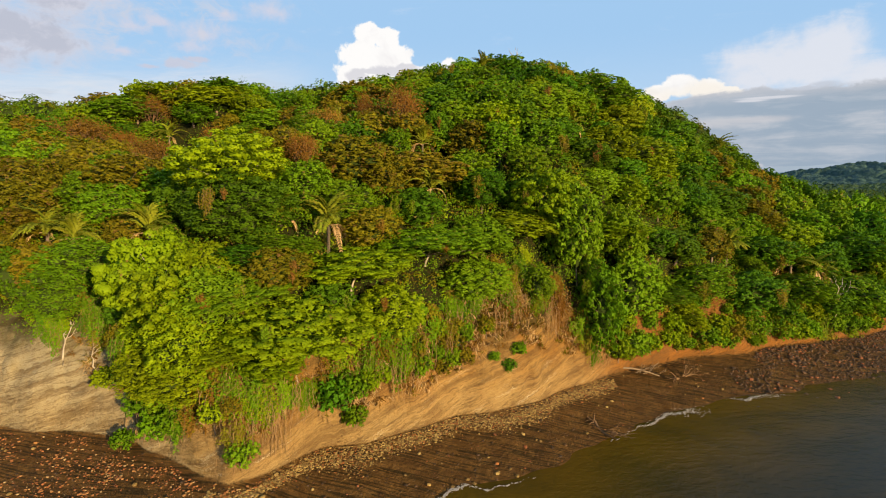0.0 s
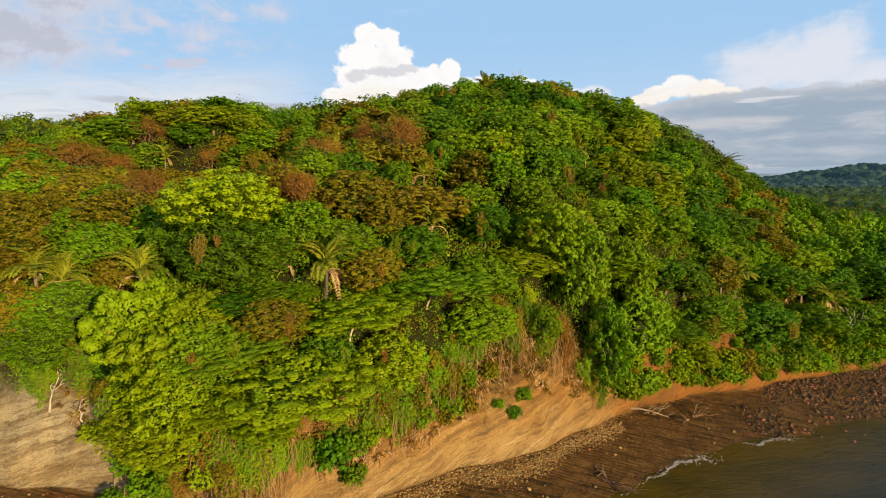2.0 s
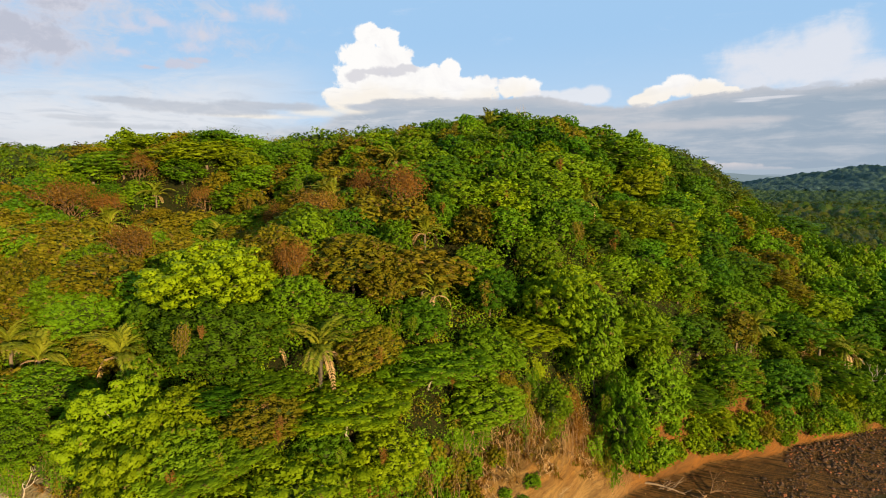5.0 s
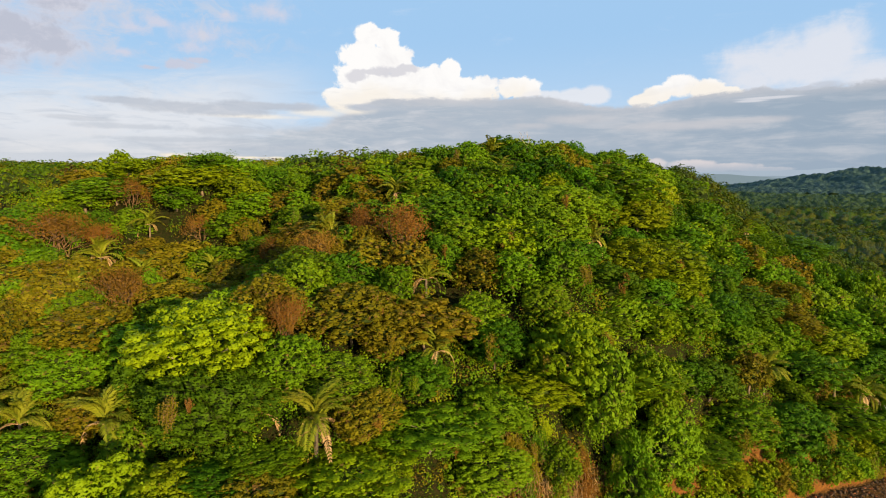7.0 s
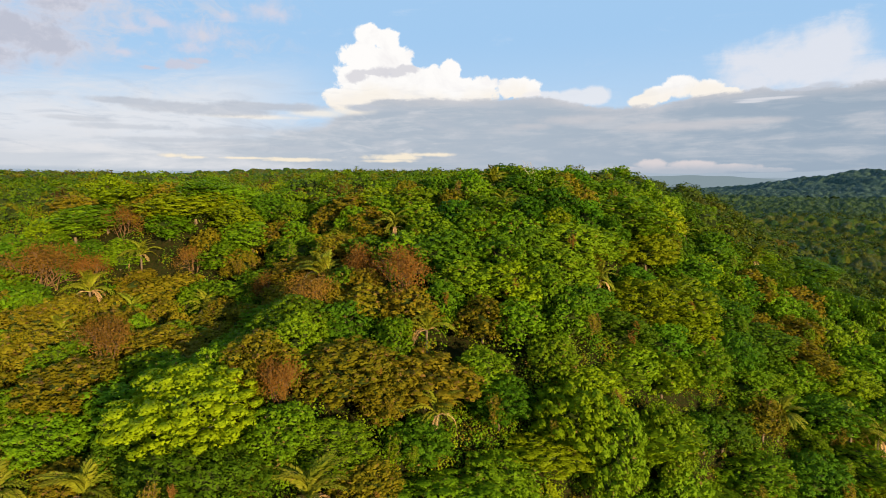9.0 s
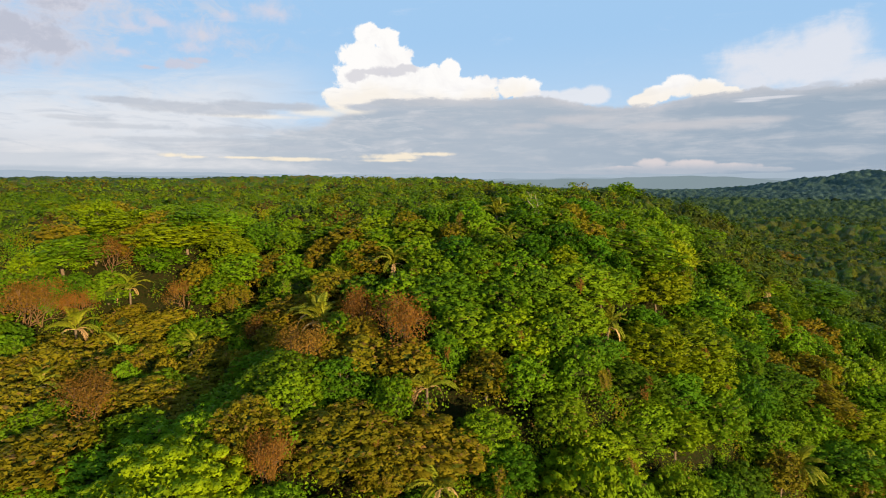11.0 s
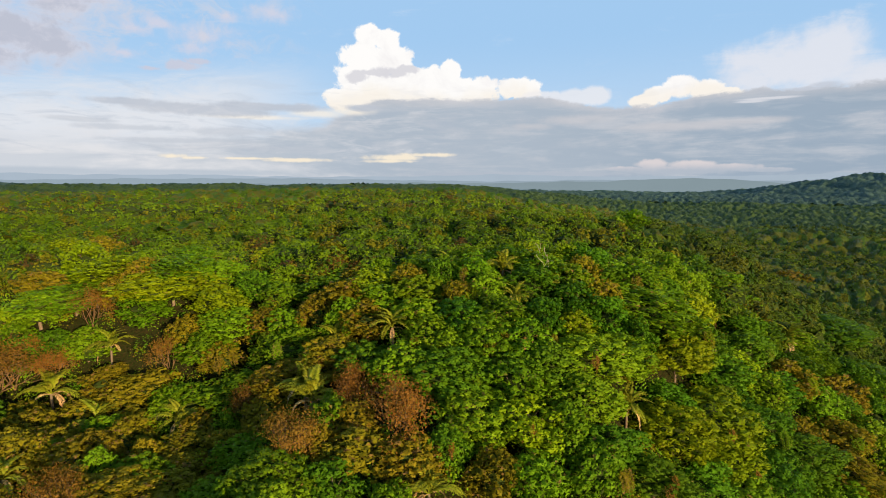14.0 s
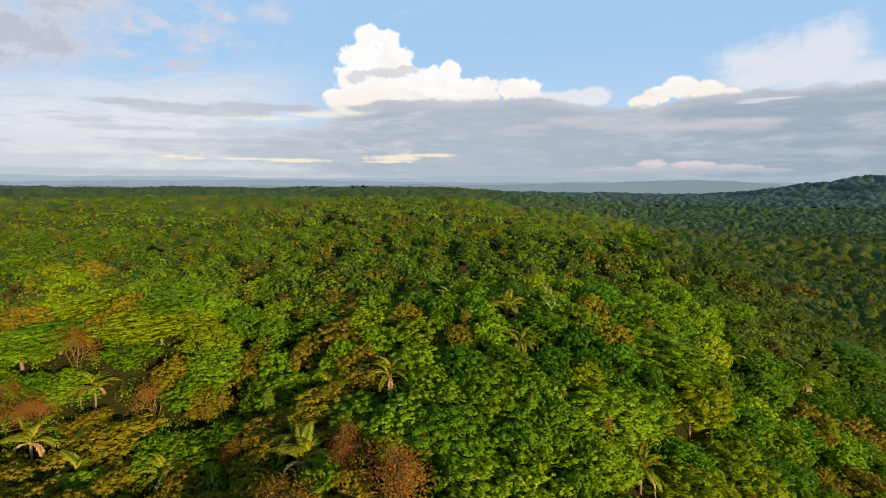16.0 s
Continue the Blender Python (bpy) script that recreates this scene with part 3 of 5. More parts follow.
# ---- ground and sea ----
def ground():
    """One sheet from the sea bed to the far hills, in rows along the shore."""
    near = np.arange(-90, 118.01, 0.7)
    step = np.geomspace(0.8, 3600, 92)
    xs = np.concatenate([near[0] - step[::-1], near, near[-1] + step])
    ds = np.concatenate([-np.geomspace(26, 1200, 14)[::-1], np.arange(-24, 0, 1.0), np.arange(0, 22, 0.4), 22 + np.cumsum(np.geomspace(0.7, 120, 118))])
    ds = ds[ds < 4300]
    X, D = np.meshgrid(xs, ds)
    flatten = np.clip(D / 2500, 0, 1)
    Y = coast(X) * (1 - flatten) + 150 * flatten + D / 0.92
    Z = land(X, Y)
    # broken, gullied earth on the cliff face
    rows, cols = np.nonzero((D > 0.1) & (D < 24) & (X > -92) & (X < 120))
    for r, c in zip(rows, cols):
        x, d, z = X[r, c], D[r, c], Z[r, c]
        k = min(1.0, d / 1.2)
        q = noise.fractal(Vector((x * 0.22, d * 0.13, z * 0.16)), 0.9, 2.1, 5)
        s = noise.ridged_multi_fractal(Vector((x * 0.33 + z * 0.05, d * 0.08, z * 0.10)), 0.9, 2.2, 4, 0.9, 2.0)
        bed = noise.fractal(Vector((x * 0.05, d * 0.1, (z - 0.34 * x) * 0.9)), 0.8, 2.0, 3)
        t = noise.fractal(Vector((x * 0.75, d * 0.5, z * 0.7 - 0.3 * x)), 0.9, 2.0, 4)
        Y[r, c] += k * (1.1 * q - 0.42 * (s - 1.1) + 0.6 * bed + 0.6 * t)
        Z[r, c] += k * (0.35 * q + 0.2 * bed + 0.16 * t)
    nx = len(xs)
    V = np.stack([X, Y, Z], -1).reshape(-1, 3)
    i = np.arange(nx - 1)[None] + nx * np.arange(len(ds) - 1)[:, None]
    F = np.stack([i, i + 1, i + 1 + nx, i + nx], -1).reshape(-1, 4)
    tagged(new("ground", mesh_from("ground", V, F, [GROUND], smooth=True)), "bare tan earth cliff over a dark beach, wooded hills behind", "ground", kind="structure")


def sea():
    xs = np.concatenate([-np.geomspace(60, 3000, 20)[::-1], np.arange(-50, 180, 2.0), np.geomspace(185, 3000, 20)])
    ys = np.concatenate([-np.geomspace(10, 2500, 20)[::-1], np.arange(-8, 170, 2.0), np.geomspace(175, 1500, 14)])
    X, Y = np.meshgrid(xs, ys)
    Z = 0.05 * wave(X * 0.3, Y * 0.5, 9)
    nx = len(xs)
    i = np.arange(nx - 1)[None] + nx * np.arange(len(ys) - 1)[:, None]
    F = np.stack([i, i + 1, i + 1 + nx, i + nx], -1).reshape(-1, 4)
    tagged(new("water", mesh_from("water", np.stack([X, Y, Z], -1).reshape(-1, 3), F, [WATER], smooth=True)), "muddy brown shallow sea water", "sea", kind="structure")


ground()
sea()


# ---- plants ----
def ball(subdiv):
    bm = bmesh.new()
    bmesh.ops.create_icosphere(bm, subdivisions=subdiv, radius=1.0)
    q = np.array([p.co[:] for p in bm.verts])
    t = np.array([[p.index for p in k.verts] for k in bm.faces])
    bm.free()
    return q, t


def spiral(n, rng, lo=-1.0, hi=1.0):
    """n directions spread evenly over a sphere between two heights."""
    u = hi - (hi - lo) * (np.arange(n) + 0.5) / n
    a = np.arange(n) * 2.39996 + rng.uniform(0, 6.28)
    s = np.sqrt(np.maximum(0, 1 - u * u))
    return np.stack([s * np.cos(a), s * np.sin(a), u], 1)


def puff_leaves(c, rad, out, n, size, squash, rng):
    """Single leaves over small domes: pos, normal and size."""
    pick = rng.choice(len(c), n, p=rad ** 2 / (rad ** 2).sum())
    d = unit(rng.normal(size=(n, 3)) + out[pick] * 0.55 + np.array([0, 0, 0.45]))
    pos = c[pick] + d * rad[pick][:, None] * rng.uniform(0.66, 1.10, (n, 1)) * np.array([1, 1, squash])
    nor = d * np.array([1, 1, 1 / squash]) + rng.normal(size=(n, 3)) * 0.24
    return leaves3(pos, nor, size * rng.uniform(0.55, 1.3, n), rng)


def crown_mesh(name, leaf, seed, H=12.0, R=4.6, lobes=11, puffs=130, n=3400, low=0.05, size=0.42, squash=1.18):
    """A crown in three scales: boughs that bulge, leaf domes on each bough, single leaves on each dome."""
    rng = np.random.default_rng(seed)
    zc, rz = H * (1 + low) / 2, H * (1 - low) / 2
    way = spiral(lobes, rng, -0.72, 0.99)
    rl = R * rng.uniform(0.32, 0.50, lobes)
    wide = np.maximum(np.hypot(way[:, 0], way[:, 1]), np.where(way[:, 2] < 0, 0.93, 0))
    flat = way[:, :2] / np.maximum(np.hypot(way[:, 0], way[:, 1]), 1e-6)[:, None] * wide[:, None]
    k = rng.uniform(0.88, 1.08, lobes)
    C = np.concatenate([flat * ((R - rl * 0.9) * k)[:, None], (zc + way[:, 2] * (rz - rl * 0.8 * squash) + rng.uniform(-0.04, 0.04, lobes) * H)[:, None]], 1)
    C[0, :2] *= 0.4
    C[0, 2] = H - rl[0] * squash
    c, rad, out = [], [], []
    for i in range(lobes):
        d = spiral(max(8, int(puffs * 2.1 * rl[i] ** 2 / (rl ** 2).sum())), rng)
        d = unit(d + rng.normal(size=d.shape) * 0.12)
        p = C[i] + d * rl[i] * np.array([1, 1, squash]) * rng.uniform(0.84, 1.04, (len(d), 1))
        gap = np.linalg.norm(p[:, None] - C[None], axis=2) / rl[None]
        gap[:, i] = 9
        axis = p - np.array([0, 0, zc - rz * 0.3])
        keep = (gap.min(1) > 0.92) & ((d * unit(axis)).sum(1) > -0.05)
        c.append(p[keep])
        rad.append(rl[i] * rng.uniform(0.24, 0.40, keep.sum()))
        out.append(d[keep])
    c, rad, out = np.concatenate(c), np.concatenate(rad), np.concatenate(out)
    v, f = puff_leaves(c, rad, out, n, size, min(1.1, 0.35 + 0.64 * squash), rng)
    # leaves deeper in, and dark cores whose colour paints the shade between boughs
    m = n // 3
    pick = rng.choice(lobes, m, p=rl ** 2 / (rl ** 2).sum())
    d = unit(rng.normal(size=(m, 3)) + np.array([0, 0, 0.3]))
    v2, f2 = leaves3(C[pick] + d * (rl[pick] * rng.uniform(0.45, 0.82, m))[:, None] * np.array([1, 1, squash]), d + rng.normal(size=d.shape) * 0.3, size * rng.uniform(0.9, 1.7, m), rng)
    v, f = join([(v, f), (v2, f2)])
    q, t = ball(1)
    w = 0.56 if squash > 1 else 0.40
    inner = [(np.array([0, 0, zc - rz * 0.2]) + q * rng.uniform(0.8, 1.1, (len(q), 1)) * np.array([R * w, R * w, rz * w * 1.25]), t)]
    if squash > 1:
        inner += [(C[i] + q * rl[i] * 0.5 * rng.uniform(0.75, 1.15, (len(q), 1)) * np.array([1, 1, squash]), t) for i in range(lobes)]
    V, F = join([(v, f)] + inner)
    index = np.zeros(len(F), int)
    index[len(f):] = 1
    return mesh_from(name, V, F, [LEAF[leaf], INNER_SHADE], index), c, rad


def trunk_mesh(name, mat, c, seed, H, R, thick=0.28, limbs=9):
    rng = np.random.default_rng(seed + 50)
    fork = np.array([rng.uniform(-0.3, 0.3), rng.uniform(-0.3, 0.3), H * 0.42])
    pieces = [limb((0, 0, -1.2), fork, thick, thick * 0.6, rng, 5, 0.05, 7)]
    for i in rng.choice(len(c), min(limbs, len(c)), replace=False):
        pieces.append(limb(fork, fork + (c[i] - fork) * 0.84, thick * 0.5, 0.03, rng, 4, 0.06, 3))
    return mesh_from(name, *join(pieces), [mat], smooth=True)


STOCK = {}


def stock(key, make):
    """Makes a plant once; later ones are copies that share its meshes."""
    def place(m, label, category, group):
        if key not in STOCK:
            STOCK[key] = make()
            ob = STOCK[key]
            ob.matrix_basis = m
        else:
            src = STOCK[key]
            keep = src.scale.copy()
            src.scale = (1, 1, 1)
            ob = copy_thing(src, m)
            src.scale = keep
        return tagged(ob, label, category, group)
    return place


WORDS = {"mid": "green", "deep": "dark green", "lime": "bright yellow-green", "sunny": "luminous lime-green", "olive": "olive-green", "rust": "rusty brown"}


def broadleaf(leaf, shape, grand):
    def make():
        e = new("tree")
        e.empty_display_size = 0.5
        n = (2800, 5300, 10500)[grand]
        size = (0.58, 0.45, 0.30)[grand]
        me, c, rad = crown_mesh("crown", leaf, 11 + shape, lobes=(9, 11, 10, 12, 21, 27)[shape] + 5 * grand, puffs=(130, 170, 260)[grand], n=n,
                                low=(0.02, -0.08, 0.10, -0.05, 0.34, 0.02)[shape], size=size, squash=0.62 if shape >= 4 else 1.18)
        part("trunk", trunk_mesh("trunk", PALE if shape >= 4 and grand == 2 else BARK, c, shape, 12, 4.6, (0.28, 0.16, 0.13)[grand], (7, 12, 12)[grand]), e)
        part("crown", me, e, WORDS[leaf] + " leafy crown")
        return e
    return make


def put_tree(leaf, shape, x, y, top, r, turn=0.0, base=None):
    """A leafy tree of that crown radius whose top reaches the height top."""
    z = float(land(x, y)) if base is None else base
    h = max(top - z, 3.5)
    oval = 1 + 0.2 * math.sin(turn * 3.7 + x)
    m = pose(x, y, z, 5 * math.sin(turn), 5 * math.cos(turn * 2), turn) @ Matrix.Diagonal((r / 4.6 * oval, r / 4.6 / oval, h / 12.0, 1))
    form = "spreading tiered crown" if shape >= 4 else "dense rounded crown"
    grand = 2 if y < 100 and r > 5.4 else 1 if (r > 3.9 and y < 117) or (r > 6.8 and y < 160) or (r > 9 and y < 260) else 0
    stock(("tree", leaf, shape, grand), broadleaf(leaf, shape, grand))(m, f"{WORDS[leaf]} broadleaf tree with {form} on the wooded slope", "tree", "trees of the hillside forest")


def dry_tree_make(seed, n):
    """A tree in dry season: fine forked branches under a thin rusty crown."""
    def make():
        rng = np.random.default_rng(seed)
        e = new("dry_tree")
        e.empty_display_size = 0.5
        pieces, tips = [], []

        def grow(a, d, length, r, depth):
            b = a + d * length
            pieces.append(limb(a, b, r, r * 0.6, rng, 3, 0.06, 4))
            if depth == 0:
                tips.append(b)
                return
            for _ in range(3):
                k = d + rng.normal(size=3) * 0.42 + np.array([0, 0, 0.15])
                grow(b, k / np.linalg.norm(k), length * rng.uniform(0.62, 0.8), r * 0.58, depth - 1)

        for _ in range(5):
            d = np.array([rng.uniform(-0.5, 0.5), rng.uniform(-0.5, 0.5), 1.0])
            grow(np.array([rng.uniform(-.2, .2), rng.uniform(-.2, .2), -0.6]), d / np.linalg.norm(d), 4.2, 0.16, 3)
        part("trunk", mesh_from("trunk", *join(pieces), [DRIFT], smooth=True), e, "bare brown forked branches")
        tips = np.array(tips)
        p = tips[rng.integers(0, len(tips), n)] + rng.normal(size=(n, 3)) * 0.85
        nor = unit(p - np.array([0, 0, 5.0])) + rng.normal(size=(n, 3)) * 0.7
        v, f = leaves(p, nor, rng.uniform(0.22, 0.50, n), rng)
        part("crown", mesh_from("crown", v, f, [LEAF["rust"]]), e, "thin rusty brown crown")
        return e
    return make


def put_dry(x, y, top, r, turn=0.0, shape=0):
    z = float(land(x, y))
    m = pose(x, y, z, 0, 0, turn) @ Matrix.Diagonal((r / 5.0, r / 5.0, (top + 2.8 - z) / 11.5, 1))
    stock(("dry", shape), dry_tree_make(70 + shape, 3100))(m, "dry-season tree with rusty brown leaves and bare branches", "tree", "dry trees of the hillside forest")


def frond_mesh(name, mat, seed, length=5.2, droop=0.5, pairs=30):
    rng = np.random.default_rng(seed)
    t = np.linspace(0, 1, 9)
    # rises, then arches over
    P = np.stack([length * t * (1 - 0.12 * t), np.zeros(9), length * (0.62 * t - (0.42 + droop) * t ** 2.2)], 1)
    pieces = [tube(P, 0.07 * (1 - t * 0.85), 3)]
    V, F = [], []
    for i in range(pairs):
        s = 0.14 + 0.86 * i / (pairs - 1)
        q = np.array([np.interp(s, t, P[:, k]) for k in range(3)])
        ahead = np.array([np.interp(min(s + 0.05, 1.0), t, P[:, k]) for k in range(3)]) - q
        ahead = ahead / (np.linalg.norm(ahead) + 1e-6) if s < 0.99 else np.array([0.6, 0, -0.8])
        ll = (0.55 if droop > 0.7 else 0.95) * math.sin(math.pi * (0.15 + 0.78 * s)) + 0.15
        for side in (-1, 1):
            d = np.array([0, side * 1.0, 0.28]) + ahead * 0.75 + rng.normal(size=3) * 0.10
            d /= np.linalg.norm(d)
            tip = q + d * ll + np.array([0, 0, -0.35 * ll])
            mid = q + d * ll * 0.55
            wd = ahead * 0.13
            o = len(V)
            V += [q, mid + wd, tip, mid - wd]
            F.append((o, o + 1, o + 2, o + 3))
    pieces.append((np.array(V), np.array(F)))
    return mesh_from(name, *join(pieces), [mat])


def palm_make(seed):
    def make():
        rng = np.random.default_rng(seed)
        e = new("palm_tree")
        e.empty_display_size = 0.5
        t = np.linspace(0, 1, 6)
        part("trunk", mesh_from("trunk", *tube(np.stack([0.25 * t ** 2, 0 * t, -9 + 14.4 * t], 1), 0.30 - 0.08 * t, 8), [BARK], smooth=True), e)
        for i in range(17):
            dead = i in (3, 10, 14) if seed % 2 else i in (6, 12)
            key = ("frond", dead, i % 3)
            if key not in STOCK:
                STOCK[key] = frond_mesh("frond", LEAF["thatch" if dead else "palm"], 30 + i, 4.4 if dead else 5.6, 0.75 if dead else 0.30 + 0.14 * (i % 3), 20 if dead else 30)
            f = part("frond", STOCK[key], e, "withered straw-coloured frond" if dead else "")
            rise = (64, 46, 30, 12)[i % 4] if not dead else -14
            f.matrix_basis = pose(0.25, 0, 5.3, 0, -rise + rng.uniform(-8, 8), i * 137.5 + rng.uniform(-12, 12)) @ Matrix.Scale(rng.uniform(0.82, 1.12), 4)
        return e
    return make


def put_palm(x, y, top, size=1.0, turn=0.0, shape=0):
    """A feather palm whose highest frond reaches top."""
    top = min(top + 1.0, float(land(x, y)) + 10.8)
    m = pose(x, y, top - 8.6 * size, 0, 0, turn) @ Matrix.Scale(size, 4)
    stock(("palm", shape), palm_make(90 + shape))(m, "feather palm with arching yellow-green fronds and withered lower ones", "palm tree", "palms among the trees")


def hang_make(leaf, seed):
    """Vines hanging over the cliff: strands of small leaves."""
    def make():
        rng = np.random.default_rng(seed)
        e = new("hanging_vine")
        pos, nor, stems = [], [], []
        for _ in range(28):
            a = np.array([rng.normal() * 1.1, rng.uniform(-0.9, 0.9), rng.uniform(-1.0, 0.8)])
            a[2] -= 0.35 * a[0] ** 2
            drop = rng.uniform(1.2, 7.0) * math.exp(-(a[0] / 2.4) ** 2)
            k = max(8, int(drop * 10))
            t = np.linspace(0, 1, k)
            p = a + np.stack([0.5 * np.sin(t * 3 + a[0]), -0.7 * np.sin(t * 1.6), -drop * t], 1) + rng.normal(size=(k, 3)) * 0.20
            pos.append(p)
            nor.append(np.stack([rng.normal(size=k) * 0.6, -np.ones(k), rng.uniform(0, 0.9, k)], 1))
            if rng.random() < 0.4:
                stems.append(tube(a + np.stack([0.5 * np.sin(t[::7] * 3 + a[0]), -0.7 * np.sin(t[::7] * 1.6), -drop * t[::7] * 1.1], 1), np.full(len(t[::7]), 0.03), 3))
        pos, nor = np.concatenate(pos), np.concatenate(nor)
        v, f = leaves3(pos, nor, rng.uniform(0.2, 0.46, len(pos)), rng)
        part("stem", mesh_from("stem", *join(stems), [DRIFT]), e, "thin brown vine stems")
        part("foliage", mesh_from("foliage", v, f, [LEAF[leaf]]), e)
        return e
    return make


def put_vine(leaf, x, y, top, size=1.0, turn=0.0, shape=0):
    m = pose(x, y, top, 0, 0, turn) @ Matrix.Diagonal((size, size, size, 1))
    stock(("vine", leaf, shape), hang_make(leaf, 130 + shape))(m, f"{WORDS[leaf]} vines trailing down the earth cliff", "vine", "vines hanging over the cliff")


def put_creeper(leaf, x, y, top, size, turn, shape):
    m = pose(x, y, top, 0, 0, turn) @ Matrix.Diagonal((size * 0.8, size * 1.3, size, 1))
    words = "dry rusty brown creeper" if leaf == "rust" else WORDS[leaf] + " leafy creeper"
    stock(("vine", leaf, shape), hang_make(leaf, 130 + shape))(m, words + " draped over a tree crown on the slope", "vine", "creepers draped over the trees")


def roots_make(seed):
    """Tangle of thin brown roots and dead creepers hanging over bare earth."""
    def make():
        rng = np.random.default_rng(seed)
        e = new("hanging_roots")
        for k in range(11):
            a = np.array([rng.uniform(-2.2, 2.2), rng.uniform(-0.3, 0.3), rng.uniform(-0.6, 0.8)])
            t = np.linspace(0, 1, 7)
            drop = rng.uniform(1.5, 5.2)
            p = a + np.stack([rng.uniform(-0.6, 0.6) * t + 0.12 * np.sin(t * 9 + a[0] * 5), -0.5 * np.sin(t * 1.9), -drop * t], 1)
            part("root", mesh_from("root", *tube(p, np.full(7, rng.uniform(0.015, 0.045)), 3), [ROOT], smooth=True), e)
        return e
    return make


def put_roots(x, y, top, size=1.0, turn=0.0, shape=0):
    m = pose(x, y, top, 0, 0, turn) @ Matrix.Scale(size, 4)
    stock(("roots", shape), roots_make(190 + shape))(m, "thin brown roots and dead creepers hanging over the earth cliff", "roots", "roots hanging over the cliff")


def bush_make(leaf, seed):
    def make():
        e = new("bush")
        me, c, rad = crown_mesh("foliage", leaf, seed, H=3.0, R=1.9, lobes=7, puffs=60, n=1000, low=0.05, size=0.32)
        part("foliage", me, e)
        part("stem", trunk_mesh("stem", BARK, c, seed, 3.0, 1.9, 0.07, 6), e)
        return e
    return make


def put_bush(leaf, x, y, z, r, h=None, turn=0.0, shape=0):
    m = pose(x, y, z, 0, 0, turn) @ Matrix.Diagonal((r / 1.9, r / 1.9, (h or 1.5 * r) / 3.0, 1))
    stock(("bush", leaf, shape), bush_make(leaf, 160 + shape))(m, f"{WORDS[leaf]} bush rooted on the earth cliff", "bush", "bushes on the cliff")


TAKEN, TOPS = [], []


def claim(x, y, r):
    TAKEN.append((x, y, r))


def canopy(x, y):
    """Height of the canopy here, from the tops of the single trees round about."""
    w = [(1 / (30 + (x - a) ** 2 + (y - b) ** 2), t) for a, b, t in TOPS]
    w = sorted(w, reverse=True)[:5]
    return float(land(x, y)) + sum(p * q for p, q in w) / sum(p for p, q in w)


# trees that stand out, one by one
def named_trees():
    def T(leaf, shape, x, y, top, r, turn=0.0):
        put_tree(leaf, shape, x, y, top, r * 1.2, turn)
        claim(x, y, r)
        TOPS.append((x, y, top - float(land(x, y))))

    def B(x, y, top, r, turn=0.0, shape=0):
        put_dry(x, y, top, r, turn, shape)
        claim(x, y, r)
        TOPS.append((x, y, top - float(land(x, y))))

    def P(x, y, top, size=1.0, turn=0.0, shape=0):
        put_palm(x, y, top, size * 1.12, turn, shape)
        claim(x, y, 3.4)

    T("sunny", 4, -36, 96.5, 50.5, 8.2, 30)          # the bright crown on the slope
    T("deep", 0, -34.5, 91.0, 43.5, 7.0, 70)
    T("lime", 4, -39, 77.5, 31.5, 6.0, 0)            # cluster at the cliff's edge
    T("mid", 0, -33.5, 76.5, 29.5, 5.6, 40)
    T("lime", 2, -36, 75, 25, 5.2, 90)
    T("mid", 4, -29, 77.5, 27.5, 5.2, 150)
    T("lime", 4, -43, 80, 34, 5.0, 120)
    T("lime", 4, -21, 77, 25, 7.4, 200)
    T("lime", 0, -29, 74, 20, 5.0, 20)
    T("lime", 0, -36.5, 74.5, 18, 4.8, 70)
    T("lime", 1, -41, 77, 19, 4.6, 160)
    T("lime", 3, -44, 79.5, 23, 4.4, 10)
    T("lime", 1, -24, 74.5, 17, 4.0, 200)
    T("lime", 4, 19, 108, 44, 5.4, 10)
    T("mid", 2, 27, 109, 41, 5.2, 80)
    T("mid", 1, 31, 106.5, 26, 4.2, 20)
    T("mid", 1, 40, 114, 27, 5.0, 20)
    P(-73, 100, 35.5, 1.15, 20, 0)
    P(-66, 97, 34, 1.0, 80, 1)
    P(-51, 94, 38, 1.2, 50, 1)
    P(-27, 91.5, 38, 0.95, 140, 0)
    P(-19.4, 91, 37.5, 1.15, 10, 1)
    P(72, 138, 28, 1.1, 0, 0)
    P(91, 141.5, 27.5, 1.2, 60, 1)
    P(98, 142, 26, 1.1, 160, 0)
    P(-2, 105, 48, 0.9, 160, 0)
    T("mid", 2, 88, 300, 84, 7.0, 30)
    T("mid", 0, 28.0, 170.1, 77.7, 5.6, 292)
    T("mid", 1, 49.9, 190.4, 76.6, 6.5, 64)
    T("deep", 2, 80.3, 216.3, 70.6, 7.6, 65)
    T("deep", 2, 59.2, 155.8, 51.8, 6.0, 312)
    T("mid", 0, 54.0, 167.6, 65.2, 6.5, 14)
    T("mid", 2, 33.6, 150.1, 65.9, 6.5, 119)
    T("lime", 2, 41.4, 140.2, 55.3, 6.3, 223)
    T("mid", 0, 23.3, 136.8, 62.4, 5.1, 95)
    T("mid", 0, 14.9, 150.0, 69.5, 5.7, 248)
    T("lime", 0, 13.0, 131.1, 60.3, 5.5, 11)
    T("deep", 1, 0.2, 143.3, 65.5, 6.9, 162)
    T("mid", 2, -4.6, 154.5, 69.0, 5.0, 319)
    T("mid", 2, 12.6, 122.8, 54.6, 4.4, 151)
    T("mid", 2, 22.7, 125.2, 55.0, 4.5, 239)
    T("deep", 0, 33.1, 128.6, 51.5, 4.7, 62)
    T("lime", 2, 52.8, 142.3, 46.9, 5.9, 272)
    T("deep", 1, 76.4, 157.3, 40.9, 7.1, 283)
    T("olive", 0, 92.4, 167.1, 40.4, 5.7, 115)
    T("olive", 0, 85.9, 176.9, 51.5, 6.0, 234)
    B(118.0, 275.4, 65.9, 5.2, 312, 0)
